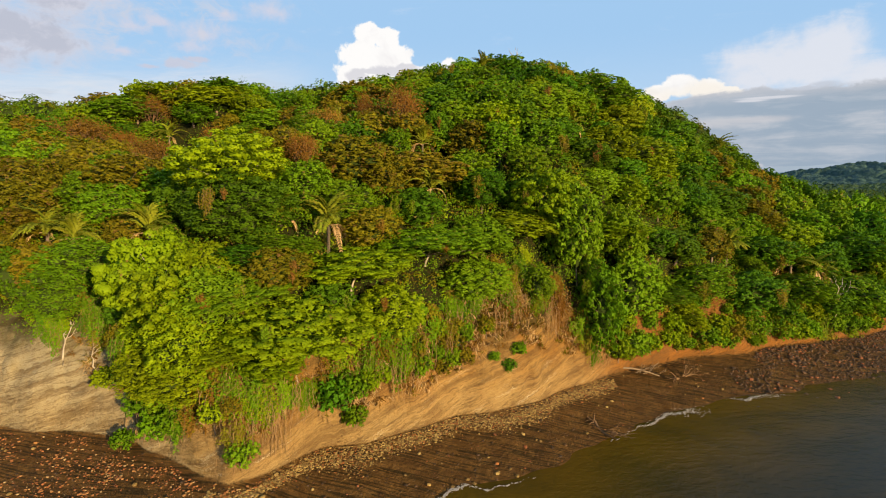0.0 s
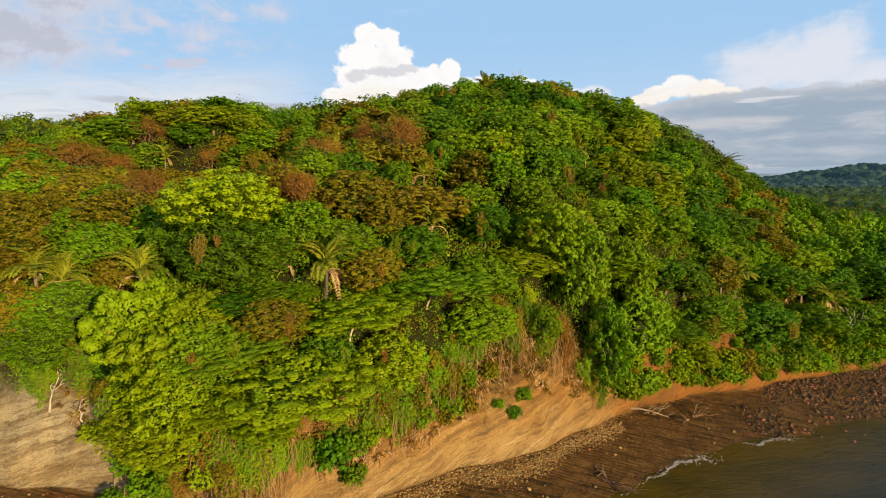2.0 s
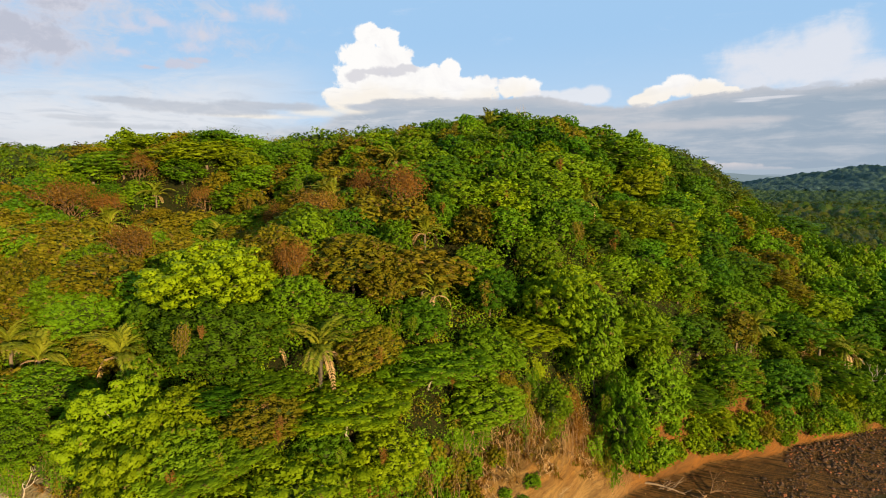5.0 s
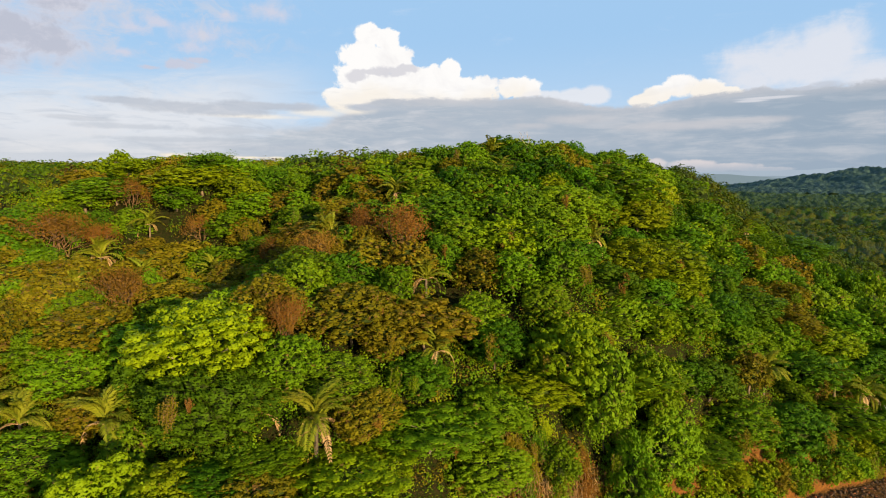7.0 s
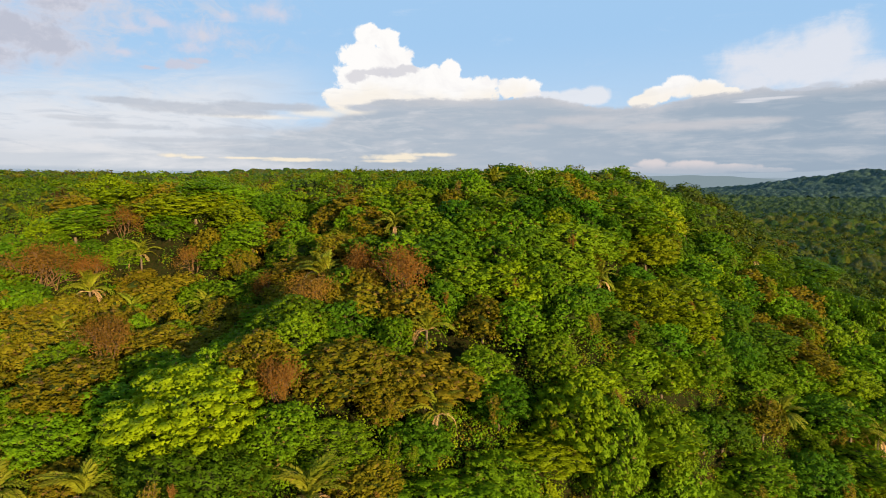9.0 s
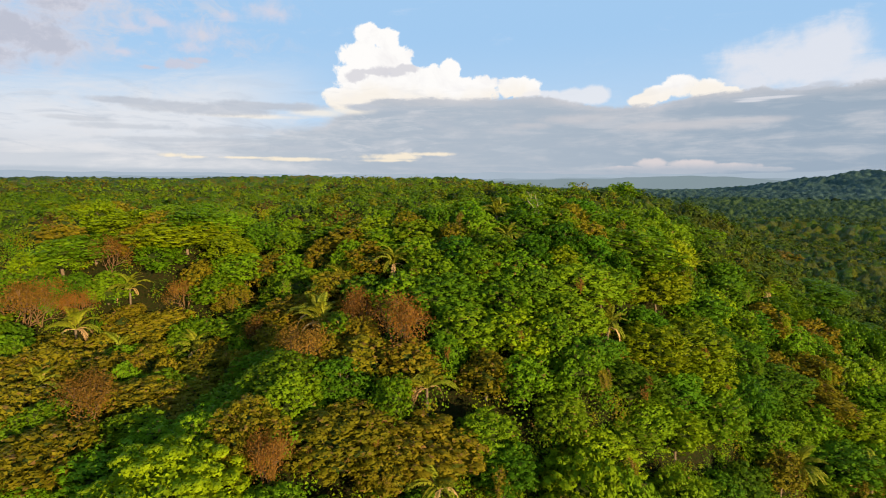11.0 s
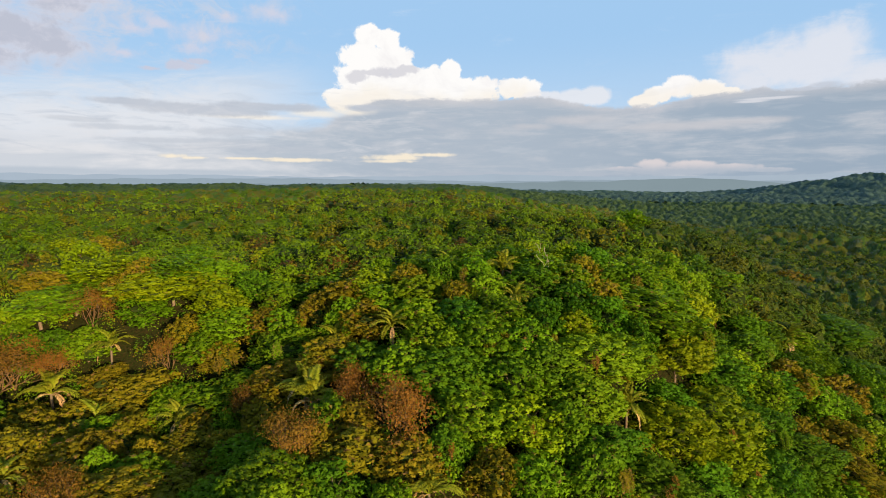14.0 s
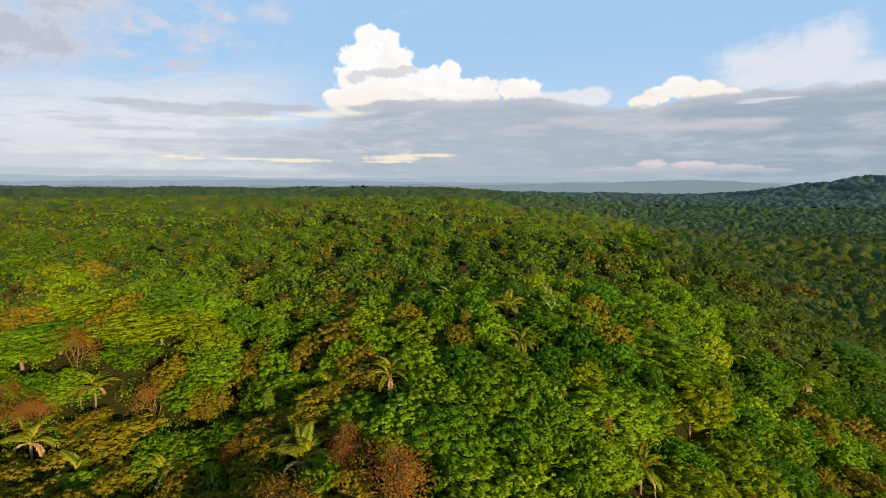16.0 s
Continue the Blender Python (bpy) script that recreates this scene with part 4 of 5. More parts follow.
    T("olive", 2, 246.0, 430.3, 33.3, 13.8, 105)
    T("deep", 0, 119.5, 239.2, 51.0, 7.2, 0)
    T("deep", 2, 119.7, 207.2, 41.8, 7.3, 350)
    T("deep", 0, 74.3, 176.8, 58.8, 6.0, 107)
    T("deep", 0, 70.0, 158.7, 46.5, 5.3, 113)
    P(95.0, 192.7, 55.3, 1.3, 321, 1)
    P(12.4, 173.4, 78.9, 1.1, 238, 0)
    T("mid", 1, 9.0, 166.7, 76.3, 4.2, 210)
    T("olive", 0, 0.6, 166.7, 74.4, 4.2, 169)
    T("lime", 2, -98.1, 200.1, 75.6, 9.6, 278)
    T("mid", 1, -75.6, 195.6, 76.6, 8.9, 10)
    T("mid", 2, -110.4, 184.8, 68.4, 7.3, 254)
    T("mid", 1, -93.4, 178.0, 60.3, 5.6, 134)
    B(-96.0, 184.0, 66.6, 4.1, 32, 0)
    T("mid", 0, -81.9, 184.1, 67.9, 6.3, 219)
    T("lime", 2, -63.5, 185.7, 69.7, 6.3, 187)
    T("olive", 1, -47.7, 178.4, 65.0, 5.0, 334)
    T("mid", 0, -37.8, 167.7, 62.8, 5.6, 218)
    T("olive", 1, -33.9, 176.6, 69.3, 4.9, 89)
    T("mid", 0, -17.3, 172.0, 72.6, 5.7, 175)
    T("mid", 0, -62.0, 175.8, 60.0, 6.0, 105)
    B(-70.7, 174.1, 56.8, 3.5, 235, 1)
    T("olive", 1, -56.9, 172.5, 57.8, 4.4, 78)
    T("olive", 2, -74.5, 168.4, 51.5, 6.7, 298)
    T("olive", 0, -84.9, 171.0, 52.5, 4.8, 236)
    B(-105.9, 168.8, 57.6, 5.7, 245, 1)
    B(-97.7, 171.1, 54.7, 3.8, 81, 1)
    P(-95.1, 165.9, 51.0, 1.2, 295, 1)
    P(-79.9, 159.4, 47.2, 1.3, 328, 0)
    P(-59.4, 155.3, 48.1, 1.0, 154, 0)
    P(-87.2, 176.9, 58.5, 1.0, 344, 0)
    P(-30.7, 149.8, 58.0, 1.0, 273, 1)
    B(-29.1, 129.8, 56.3, 5.1, 117, 1)
    B(-9.6, 133.1, 60.5, 5.9, 316, 0)
    T("olive", 0, -52.1, 139.9, 46.0, 4.5, 138)
    T("olive", 2, -66.6, 129.4, 48.5, 4.1, 213)
    T("mid", 1, -66.3, 137.6, 48.4, 2.9, 236)
    T("olive", 2, -90.0, 150.2, 49.5, 5.0, 324)
    B(-34.4, 200.2, 72.5, 5.2, 138, 0)
    B(-23.8, 199.0, 72.5, 5.2, 52, 0)
    T("mid", 0, -1.2, 150.4, 67.5, 4.0, 76)
    T("mid", 1, -48.3, 151.3, 49.8, 3.3, 287)
    B(-43.7, 152.9, 51.5, 3.0, 226, 0)
    T("olive", 0, -23.1, 128.9, 56.3, 2.7, 313)
    P(-4.4, 120.0, 51.9, 0.9, 99, 1)
    T("deep", 2, -1.3, 127.5, 57.3, 3.3, 188)
    T("olive", 1, -60.8, 144.3, 47.3, 3.1, 143)
    T("olive", 0, -43.6, 133.7, 45.5, 3.2, 46)
    T("lime", 0, -139.4, 241.7, 77.0, 7.2, 335)
    T("mid", 0, -110.8, 175.5, 62.4, 4.9, 287)
    T("deep", 0, -106.6, 173.2, 59.3, 3.9, 15)
    B(-26.9, 102.1, 48.1, 3.2, 119, 1)
    T("olive", 2, -17.1, 110.1, 50.3, 6.7, 204)
    T("deep", 2, -5.2, 102.6, 40.3, 4.2, 331)
    T("mid", 1, 5.8, 114.3, 48.0, 4.8, 74)
    T("deep", 2, 7.8, 110.4, 44.0, 4.6, 306)
    T("mid", 2, 43.2, 168.4, 72.5, 9.5, 224)
    T("mid", 2, 26.8, 146.5, 66.7, 6.9, 180)
    T("lime", 0, 52.0, 149.1, 53.5, 9.0, 217)
    T("lime", 1, 24.1, 115.3, 43.7, 5.6, 122)
    T("lime", 0, 36.4, 119.3, 33.5, 8.6, 350)
    T("lime", 1, 16.6, 108.1, 36.0, 5.8, 193)
    T("deep", 0, 137.9, 218.6, 37.3, 13.0, 96)
    T("deep", 1, 145.3, 249.1, 45.0, 12.7, 258)
    T("mid", 2, 53.9, 137.1, 42.1, 5.9, 309)
    T("deep", 0, 55.2, 129.1, 30.7, 5.6, 45)
    T("mid", 2, -102.9, 188.5, 69.5, 9.4, 148)
    T("lime", 2, -76.1, 188.2, 73.2, 10.0, 110)
    B(-106.8, 161.6, 57.1, 7.8, 76, 0)
    T("olive", 2, -63.1, 111.2, 46.7, 6.9, 269)
    T("olive", 0, -76.4, 120.4, 49.9, 6.0, 339)
    B(-63.0, 122.6, 49.3, 4.7, 295, 1)
    T("olive", 1, -49.2, 124.8, 45.5, 6.3, 18)
    T("olive", 0, -70.2, 152.1, 47.7, 5.4, 244)
    T("mid", 2, -56.4, 180.0, 64.9, 7.2, 57)
    T("olive", 0, -25.9, 157.1, 63.8, 6.1, 31)
    B(-19.0, 141.6, 60.0, 3.9, 288, 0)
    T("olive", 0, -19.5, 166.6, 69.8, 5.8, 240)
    T("mid", 2, 5.8, 150.7, 69.6, 5.8, 109)
    P(-27.9, 143.3, 58.5, 1.2, 71, 1)
    P(-13.2, 159.3, 67.9, 1.0, 178, 0)
    T("olive", 2, -81.7, 136.5, 51.6, 5.3, 45)
    T("mid", 2, -68.8, 108.0, 43.5, 4.5, 173)
    T("olive", 0, -45.8, 143.7, 49.2, 4.4, 193)
    T("mid", 2, -9.7, 117.0, 52.5, 3.9, 278)
    T("olive", 0, -9.7, 107.2, 46.6, 4.4, 141)
    T("deep", 0, -19.1, 121.1, 54.6, 4.1, 7)
    T("lime", 4, -14.4, 88.2, 30.9, 7.3, 189)
    T("mid", 4, -2.2, 96.6, 33.8, 7.0, 73)
    T("mid", 0, -61.7, 92.4, 32.1, 5.9, 266)
    T("mid", 1, -64.2, 88.3, 27.9, 4.8, 344)
    T("olive", 2, -24.5, 81.0, 31.6, 3.6, 110)
    T("deep", 1, -18.0, 83.2, 26.1, 3.7, 29)
    T("mid", 2, 47.4, 118.8, 18.9, 6.0, 125)
    T("mid", 0, 60.0, 125.7, 22.3, 6.3, 173)
    T("deep", 1, 74.9, 130.5, 19.9, 6.5, 33)
    T("mid", 0, 89.7, 137.0, 18.4, 6.9, 196)
    T("deep", 2, 85.3, 144.4, 27.0, 7.2, 331)
    T("deep", 0, 118.1, 159.6, 26.8, 8.7, 202)
    T("mid", 0, 107.7, 141.2, 17.0, 6.4, 267)
    T("mid", 0, 7.3, 102.7, 35.1, 4.5, 340)
    T("olive", 2, -11.9, 95.3, 37.0, 4.2, 303)
    T("lime", 0, -8.4, 86.4, 25.2, 3.9, 267)
    T("mid", 2, -45.5, 85.0, 25.3, 3.4, 292)
    T("mid", 0, -53.1, 89.8, 29.4, 3.6, 295)
    T("mid", 1, 35, 124, 44.5, 4.8, 30)
    T("lime", 0, 41.5, 127, 43, 4.8, 110)
    T("mid", 2, 30, 121, 42.5, 4.4, 250)
    T("mid", 0, 38, 116.5, 37, 4.6, 10)
    T("mid", 0, -25, 86.5, 31, 4.4, 60)
    T("deep", 2, -29.5, 84, 29.5, 4.4, 190)
    # crowns along the skyline
    for leaf, shape, x, y, top, r in (("lime", 0, -113.7, 211, 79, 8), ("mid", 0, -91, 207, 77.2, 6), ("mid", 2, -78.5, 208, 78, 6), ("lime", 1, -58, 217, 76.5, 5.5),
                                      ("olive", 0, -40, 220, 77.6, 6), ("mid", 2, -19.5, 190, 76.3, 4.5), ("deep", 0, -2.1, 175.5, 78.2, 4.2), ("mid", 1, 6.5, 173, 78.8, 5.2),
                                      ("deep", 2, 35.5, 184.5, 79.8, 6), ("mid", 0, 46.8, 178, 76.4, 6.2), ("mid", 1, 67, 221, 75, 7), ("deep", 0, 84.4, 227.5, 72.2, 5.5),
                                      ("mid", 0, 62, 196, 76.8, 5.5), ("deep", 1, 70, 206, 72.4, 5.5), ("mid", 2, 88, 216, 68.0, 5.5), ("mid", 3, 88, 206, 63.2, 5.5), ("olive", 0, 90, 201, 60.1, 5.5), ("mid", 1, 97, 196, 55.5, 6.5), ("deep", 2, 105, 196, 51.3, 6.5),
                                      ("olive", 0, 104, 182, 45.5, 6.5), ("mid", 1, 115, 187, 43.5, 7), ("deep", 2, 127, 191, 41, 7), ("mid", 0, 139, 196, 38.5, 7.5),
                                      ("mid", 2, 151, 199, 37, 8), ("deep", 0, 163, 205, 36, 8.5), ("mid", 1, 121, 171, 35, 7), ("deep", 3, 134, 174, 33, 7.5),
                                      ("mid", 0, 147, 181, 31, 8), ("mid", 2, 109, 164, 33, 6.5), ("lime", 1, 124, 153, 24, 6), ("mid", 3, 136, 160, 25, 7),
                                      ("mid", 0, -172, 265, 77, 9), ("olive", 2, -130, 245, 77, 7)):
        T(leaf, shape, x, y, top, r / 1.2, x * 7)


def fields(x, y):
    """Which leaf colours grow where: more rust and olive in the hollow, deep green on the knoll."""
    return 0.62 * math.exp(-((x + 70) / 48) ** 2 - ((y - 138) / 42) ** 2) + 0.35 * math.exp(-((x + 18) / 28) ** 2 - ((y - 112) / 24) ** 2)


def forest_near():
    """Trees of the seaward slope, each one a thing."""
    rng = np.random.default_rng(5)
    count = 0
    for _ in range(60000):
        x, y = rng.uniform(-118, 128), rng.uniform(68, 196)
        if abs(x) > 0.86 * y + 14 or count > 210:
            continue
        d = float(shore_dist(x, y))
        z = float(land(x, y))
        if d < 2.0 or z < float(bare_to(x, y)) + 0.8:
            continue
        r = rng.uniform(3.4, 6.2) if d > 12 else rng.uniform(2.4, 4.2)
        if any((x - a) ** 2 + (y - b) ** 2 < (0.70 * (r + q)) ** 2 for a, b, q in TAKEN):
            continue
        h = r * 0.9 + rng.uniform(5.0, 11.5) * min(1, 0.45 + d / 40)
        h = max(3.5, min(h, canopy(x, y) - z))
        dry = fields(x, y)
        u = rng.random()
        claim(x, y, r)
        count += 1
        turn = rng.uniform(0, 360)
        if u < 0.05:
            put_palm(x, y, z + rng.uniform(5.5, 8.0), rng.uniform(0.85, 1.15), turn, int(rng.integers(2)))
        else:
            w = rng.random()
            leaf = "olive" if w < 0.12 + 0.75 * dry else "lime" if w < 0.27 else "deep" if w < 0.47 else "mid"
            if x > 0 and leaf in ("olive", "mid") and rng.random() < 0.5:
                leaf = "deep" if rng.random() < 0.6 else "mid"
            if leaf == "lime" and dry > 0.3:
                leaf = "mid"
            put_tree(leaf, int(rng.choice([0, 1, 2, 3, 0, 2, 1, 4])), x, y, z + h, r * 1.36, turn)


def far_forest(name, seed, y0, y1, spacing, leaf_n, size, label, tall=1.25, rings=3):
    """Woods too many to count, joined: lumpy crowns with loose leaves over them."""
    rng = np.random.default_rng(seed)
    mats = ["far_mid", "far_deep", "far_olive", "far_lime", "far_rust", "far_olive", "low_a", "low_b", "low_c"]
    dim = len(mats)
    half = 0.87 * y1 + 30
    nx, ny = int(2 * half / spacing), int((y1 - y0) / spacing)
    X, Y = np.meshgrid((np.arange(nx) + 0.5) * spacing - half, y0 + (np.arange(ny) + 0.5) * spacing)
    X = (X + rng.uniform(-0.9, 0.9, X.shape) * spacing).ravel()
    Y = (Y + rng.uniform(-0.9, 0.9, Y.shape) * spacing).ravel()
    keep = (np.abs(X) < 0.87 * Y + 25) & (shore_dist(X, Y) > 6)
    X, Y = X[keep], Y[keep]
    Z = land(X, Y)
    n = len(X)
    R = spacing * rng.uniform(0.52, 0.86, n)
    Hh = np.clip(spacing * tall, 8, 13) * rng.uniform(0.72, 1.28, n)
    hue = rng.random(n) + 0.12 * wave(X / 22, Y / 22, 6)
    kind = np.select([hue < 0.44, hue < 0.63, hue < 0.80, hue < 0.93, hue < 0.96], [0, 1, 2, 3, 4], 5)
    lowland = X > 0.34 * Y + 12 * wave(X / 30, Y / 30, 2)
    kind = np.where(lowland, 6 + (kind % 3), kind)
    knoll = np.exp(-((X + 88) / 36) ** 2 - ((Y - 208) / 26) ** 2) > 0.4
    kind = np.where(knoll, np.where(hue < 0.55, 3, 0), kind)
    Hh = np.where(knoll, Hh * 0.66, Hh)
    foot = np.stack([X, Y, Z], 1)
    V, F, I, o = [], [], [], 0
    if rings:
        k = 3 + rings
        a = np.arange(k) * 2 * np.pi / k
        prof = [(0.9, 0.12), (1.0, 0.5), (0.72, 0.84)][3 - rings:]
        lump = 1 + 0.22 * np.sin(3 * a[None] + rng.uniform(0, 6.28, (n, 1))) + rng.uniform(-0.12, 0.12, (n, k))
        shape = [np.stack([q * np.cos(a + 0.5 * i) * lump, q * np.sin(a + 0.5 * i) * lump, z * (1 + rng.uniform(-0.12, 0.12, (n, k)))], -1) for i, (q, z) in enumerate(prof)]
        shape = np.concatenate(shape + [np.array([[[0.0, 0.0, 1.0]]]).repeat(n, 0)], 1)
        tri = []
        for lvl in range(rings - 1):
            for j in range(k):
                p, q = lvl * k + j, lvl * k + (j + 1) % k
                tri += [(p, q, q + k), (p, q + k, p + k)]
        tri += [((rings - 1) * k + j, (rings - 1) * k + (j + 1) % k, rings * k) for j in range(k)]
        # the lumpy bodies take the dark core colour, painted shade behind the leaves
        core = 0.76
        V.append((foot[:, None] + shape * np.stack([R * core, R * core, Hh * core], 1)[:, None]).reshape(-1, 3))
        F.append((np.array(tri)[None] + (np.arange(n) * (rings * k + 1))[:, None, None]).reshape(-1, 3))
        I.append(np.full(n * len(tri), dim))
        o = len(V[0])
    if leaf_n:
        clumps = 11 if leaf_n > 60 else 7
        c = unit(rng.normal(size=(n * clumps, 3)) + np.array([0, -0.25, 0.65])).reshape(n, clumps, 3) * 0.62
        pick = rng.integers(0, clumps, (n, leaf_n))
        cc = np.take_along_axis(c, pick[..., None].repeat(3, 2), 1)
        d = unit(rng.normal(size=(n * leaf_n, 3)) + np.array([0, -0.2, 0.5])).reshape(n, leaf_n, 3)
        local = cc + d * 0.40 * rng.uniform(0.85, 1.08, (n, leaf_n, 1))
        pos = foot[:, None] + local * np.stack([R, R, Hh * 0.5], 1)[:, None] + np.array([0, 0, 1.0]) * (Hh * 0.5)[:, None, None]
        nor = d + cc * 0.5 + np.array([0, 0, 0.3]) + rng.normal(size=d.shape) * 0.2
        v, f = leaves3(pos.reshape(-1, 3), nor.reshape(-1, 3), size * rng.uniform(0.7, 1.3, n * leaf_n), rng)
        V.append(v)
        F.append(f + o)
        I.append(np.repeat(kind, leaf_n))
    me = mesh_from(name, np.concatenate(V), np.concatenate(F), [LEAF[k] for k in mats] + [INNER_SHADE], np.concatenate(I))
    tagged(new(name, me), label, "forest", kind="stuff")


def canopy_sheet(name, label, r0, r1, mats, seed, coarse=1.0, low=7.0):
    """Closed canopy of far woods: one sheet of rounded crowns over the land."""
    rng = np.random.default_rng(seed)
    ang = np.radians(np.concatenate([np.arange(-43, 8, 0.24 * coarse), np.arange(8, 44, 0.12 * coarse)]))
    rad = r0 * np.exp(np.arange(0, math.log(r1 / r0), 0.0085 * coarse))
    A, Q = np.meshgrid(ang, rad)
    X, Y = Q * np.sin(A), Q * np.cos(A)
    # crowns: the nearest of scattered tree tops, in cells that widen with the distance
    u, w = A / (0.0072 * coarse), np.log(Q) / (0.0085 * coarse)
    iu, iw = np.floor(u), np.floor(w)
    best, tint = np.full(X.shape, 9.0), np.zeros(X.shape)
    for du in (-1, 0, 1):
        for dw in (-1, 0, 1):
            k = np.mod((iu + du) * 157.31 + (iw + dw) * 113.97 + seed * 7.7, 4093.0)
            h1 = np.modf(np.abs(np.sin(k * 12.9898)) * 43758.545)[0]
            h2 = np.modf(np.abs(np.sin(k * 78.233)) * 24634.634)[0]
            h3 = np.modf(np.abs(np.sin(k * 39.425)) * 15731.743)[0]
            d = (u - iu - du - h1) ** 2 + (w - iw - dw - h2) ** 2 - 0.55 * h3
            tint = np.where(d < best, h3, tint)
            best = np.minimum(best, d)
    tree = 0.0085 * Q * coarse
    hill = np.exp(-((X - 2400) / 900) ** 4 - ((Y - 2800) / 700) ** 4)
    Z = land(X, Y) + np.clip(tree, low, 17) * (0.9 - 1.0 * np.clip(best, -0.5, 1.0)) + rng.normal(size=X.shape) * 0.8
    Z = Z + hill * (13 * wave(X / 62, Y / 150, 3) + 6 * wave(X / 23, Y / 70, 5)) + 4 * wave(X / 60, Y / 90, 8)
    n, m = X.shape
    idx = np.arange(n * m).reshape(n, m)
    F = np.stack([idx[:-1, :-1], idx[:-1, 1:], idx[1:, 1:], idx[1:, :-1]], -1).reshape(-1, 4)
    kind = np.minimum((tint * 3).astype(int), 2)
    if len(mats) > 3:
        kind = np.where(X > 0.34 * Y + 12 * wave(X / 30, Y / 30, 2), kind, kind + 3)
    kind = kind[:-1, :-1].ravel()
    V = np.stack([X, Y, Z], -1).reshape(-1, 3)
    keep = ((shore_dist(X, Y) > 8) & ((Q > 340) | (X > 0.30 * Y)))[:-1, :-1].ravel()
    me = mesh_from(name, V, F[keep], [LEAF[k] for k in mats], kind[keep], smooth=True)
    tagged(new(name, me), label, "forest", kind="stuff")


def thicket(name, seed, n, k, leaf_lo, leaf_hi, at_edge, label):
    """Low green mounds between the trees, or along the rim of the cliff."""
    rng = np.random.default_rng(seed)
    if at_edge:
        x = rng.uniform(-80, 118, n)
        y = coast(x) + rng.uniform(1, 26, n)
    else:
        x, y = rng.uniform(-150, 165, n), rng.uniform(85, 215, n)
    z = land(x, y)
    d = shore_dist(x, y)
    keep = (np.abs(x) < 0.87 * y + 14) & (d > 1.5) & (z > bare_to(x, y) + rng.uniform(-1.0, 2.0, n)) & (at_edge | (d > 14))
    x, y, z, d = x[keep], y[keep], z[keep], d[keep]
    n = len(x)
    inner = np.clip((d - 10) / 25, 0, 1)
    r = rng.uniform(0.6, 1.7, n) + 1.1 * inner
    z = z + inner * rng.uniform(0.0, 5.0, n)
    way = unit(rng.normal(size=(n * k, 3)) + np.array([0, -0.25, 0.5])).reshape(n, k, 3)
    pos = np.stack([x, y, z + 0.3 * r], 1)[:, None] + way * (r[:, None] * rng.uniform(0.65, 1.15, (n, k)))[..., None] * np.array([1, 1, 1.15])
    nor = way + np.array([0, -0.1, 0.25]) + rng.normal(size=way.shape) * 0.2
    v, f = leaves3(pos.reshape(-1, 3), nor.reshape(-1, 3), rng.uniform(leaf_lo, leaf_hi, n * k), rng)
    kind = rng.choice(4, n, p=[0.45, 0.22, 0.18, 0.15])
    me = mesh_from(name, v, f, [LEAF["mid"], LEAF["olive"], LEAF["deep"], LEAF["lime"]], np.repeat(kind, k))
    tagged(new(name, me), label, "undergrowth", kind="stuff")


def cliff_vines():
    rng = np.random.default_rng(14)
    made = 0
    for _ in range(4000):
        x = rng.uniform(-66, 108)
        y = float(coast(x)) + rng.uniform(1.5, 26)
        z = float(land(x, y))
        b = float(bare_to(x, y))
        if not b + (0.5 if x < 30 else -1.2) < z < b + (6 if x < 30 else 3) or made >= 150:
            continue
        put_vine(("mid", "olive", "mid", "deep", "lime", "mid", "rust")[made % 7], x, y - 0.6, z + rng.uniform(1.2, 3.0), rng.uniform(0.55, 1.0), rng.uniform(-40, 40), made % 2)
        made += 1


def cliff_roots():
    rng = np.random.default_rng(44)
    made = 0
    for _ in range(3000):
        x = rng.uniform(-46, 36)
        y = float(coast(x)) + rng.uniform(1.0, 22)
        z, b = float(land(x, y)), float(bare_to(x, y))
        if not b - 1.5 < z < b + 3.5 or made >= 60:
            continue
        put_roots(x, y - 0.7, z + rng.uniform(0.6, 1.8), rng.uniform(0.8, 1.25), rng.uniform(-30, 30), made % 2)
        made += 1


def crown_creepers():
    """Curtains of creeper on the seaward side of single trees."""
    rng = np.random.default_rng(77)
    for x, y, rise in TOPS:
        if not (-60 < x < 100 and y < 185 and rise > 7):
            continue
        r = next((q for a, b, q in TAKEN if a == x and b == y), 4.0)
        top = float(land(x, y)) + rise
        for k in range(int(rng.integers(0, 3))):
            a = rng.uniform(-1.2, 1.2)
            dry = rng.random() < 0.25
            leaf = "rust" if dry else ("olive", "mid", "lime")[int(rng.integers(3))]
            put_creeper(leaf, x + 0.97 * r * math.sin(a), y - 0.97 * r * math.cos(a), top - rise * rng.uniform(0.16, 0.40), rng.uniform(0.25, 0.42) if dry else rng.uniform(0.4, 0.75),
                        math.degrees(a), k % 2)


named_trees()
crown_creepers()
forest_near()
cliff_roots()
cliff_vines()
thicket("rim_thicket", 8, 3600, 44, 0.20, 0.42, True, "dense green scrub hanging over the rim of the cliff")
thicket("undergrowth", 9, 3600, 58, 0.30, 0.58, False, "dense green undergrowth covering the slope beneath trees")
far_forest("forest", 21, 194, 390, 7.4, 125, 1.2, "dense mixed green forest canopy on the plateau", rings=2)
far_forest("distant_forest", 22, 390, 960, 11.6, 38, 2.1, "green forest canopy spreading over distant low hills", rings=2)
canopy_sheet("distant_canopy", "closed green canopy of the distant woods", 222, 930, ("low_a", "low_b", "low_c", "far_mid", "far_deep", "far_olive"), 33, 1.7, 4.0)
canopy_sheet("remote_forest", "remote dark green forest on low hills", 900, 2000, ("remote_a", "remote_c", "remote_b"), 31)
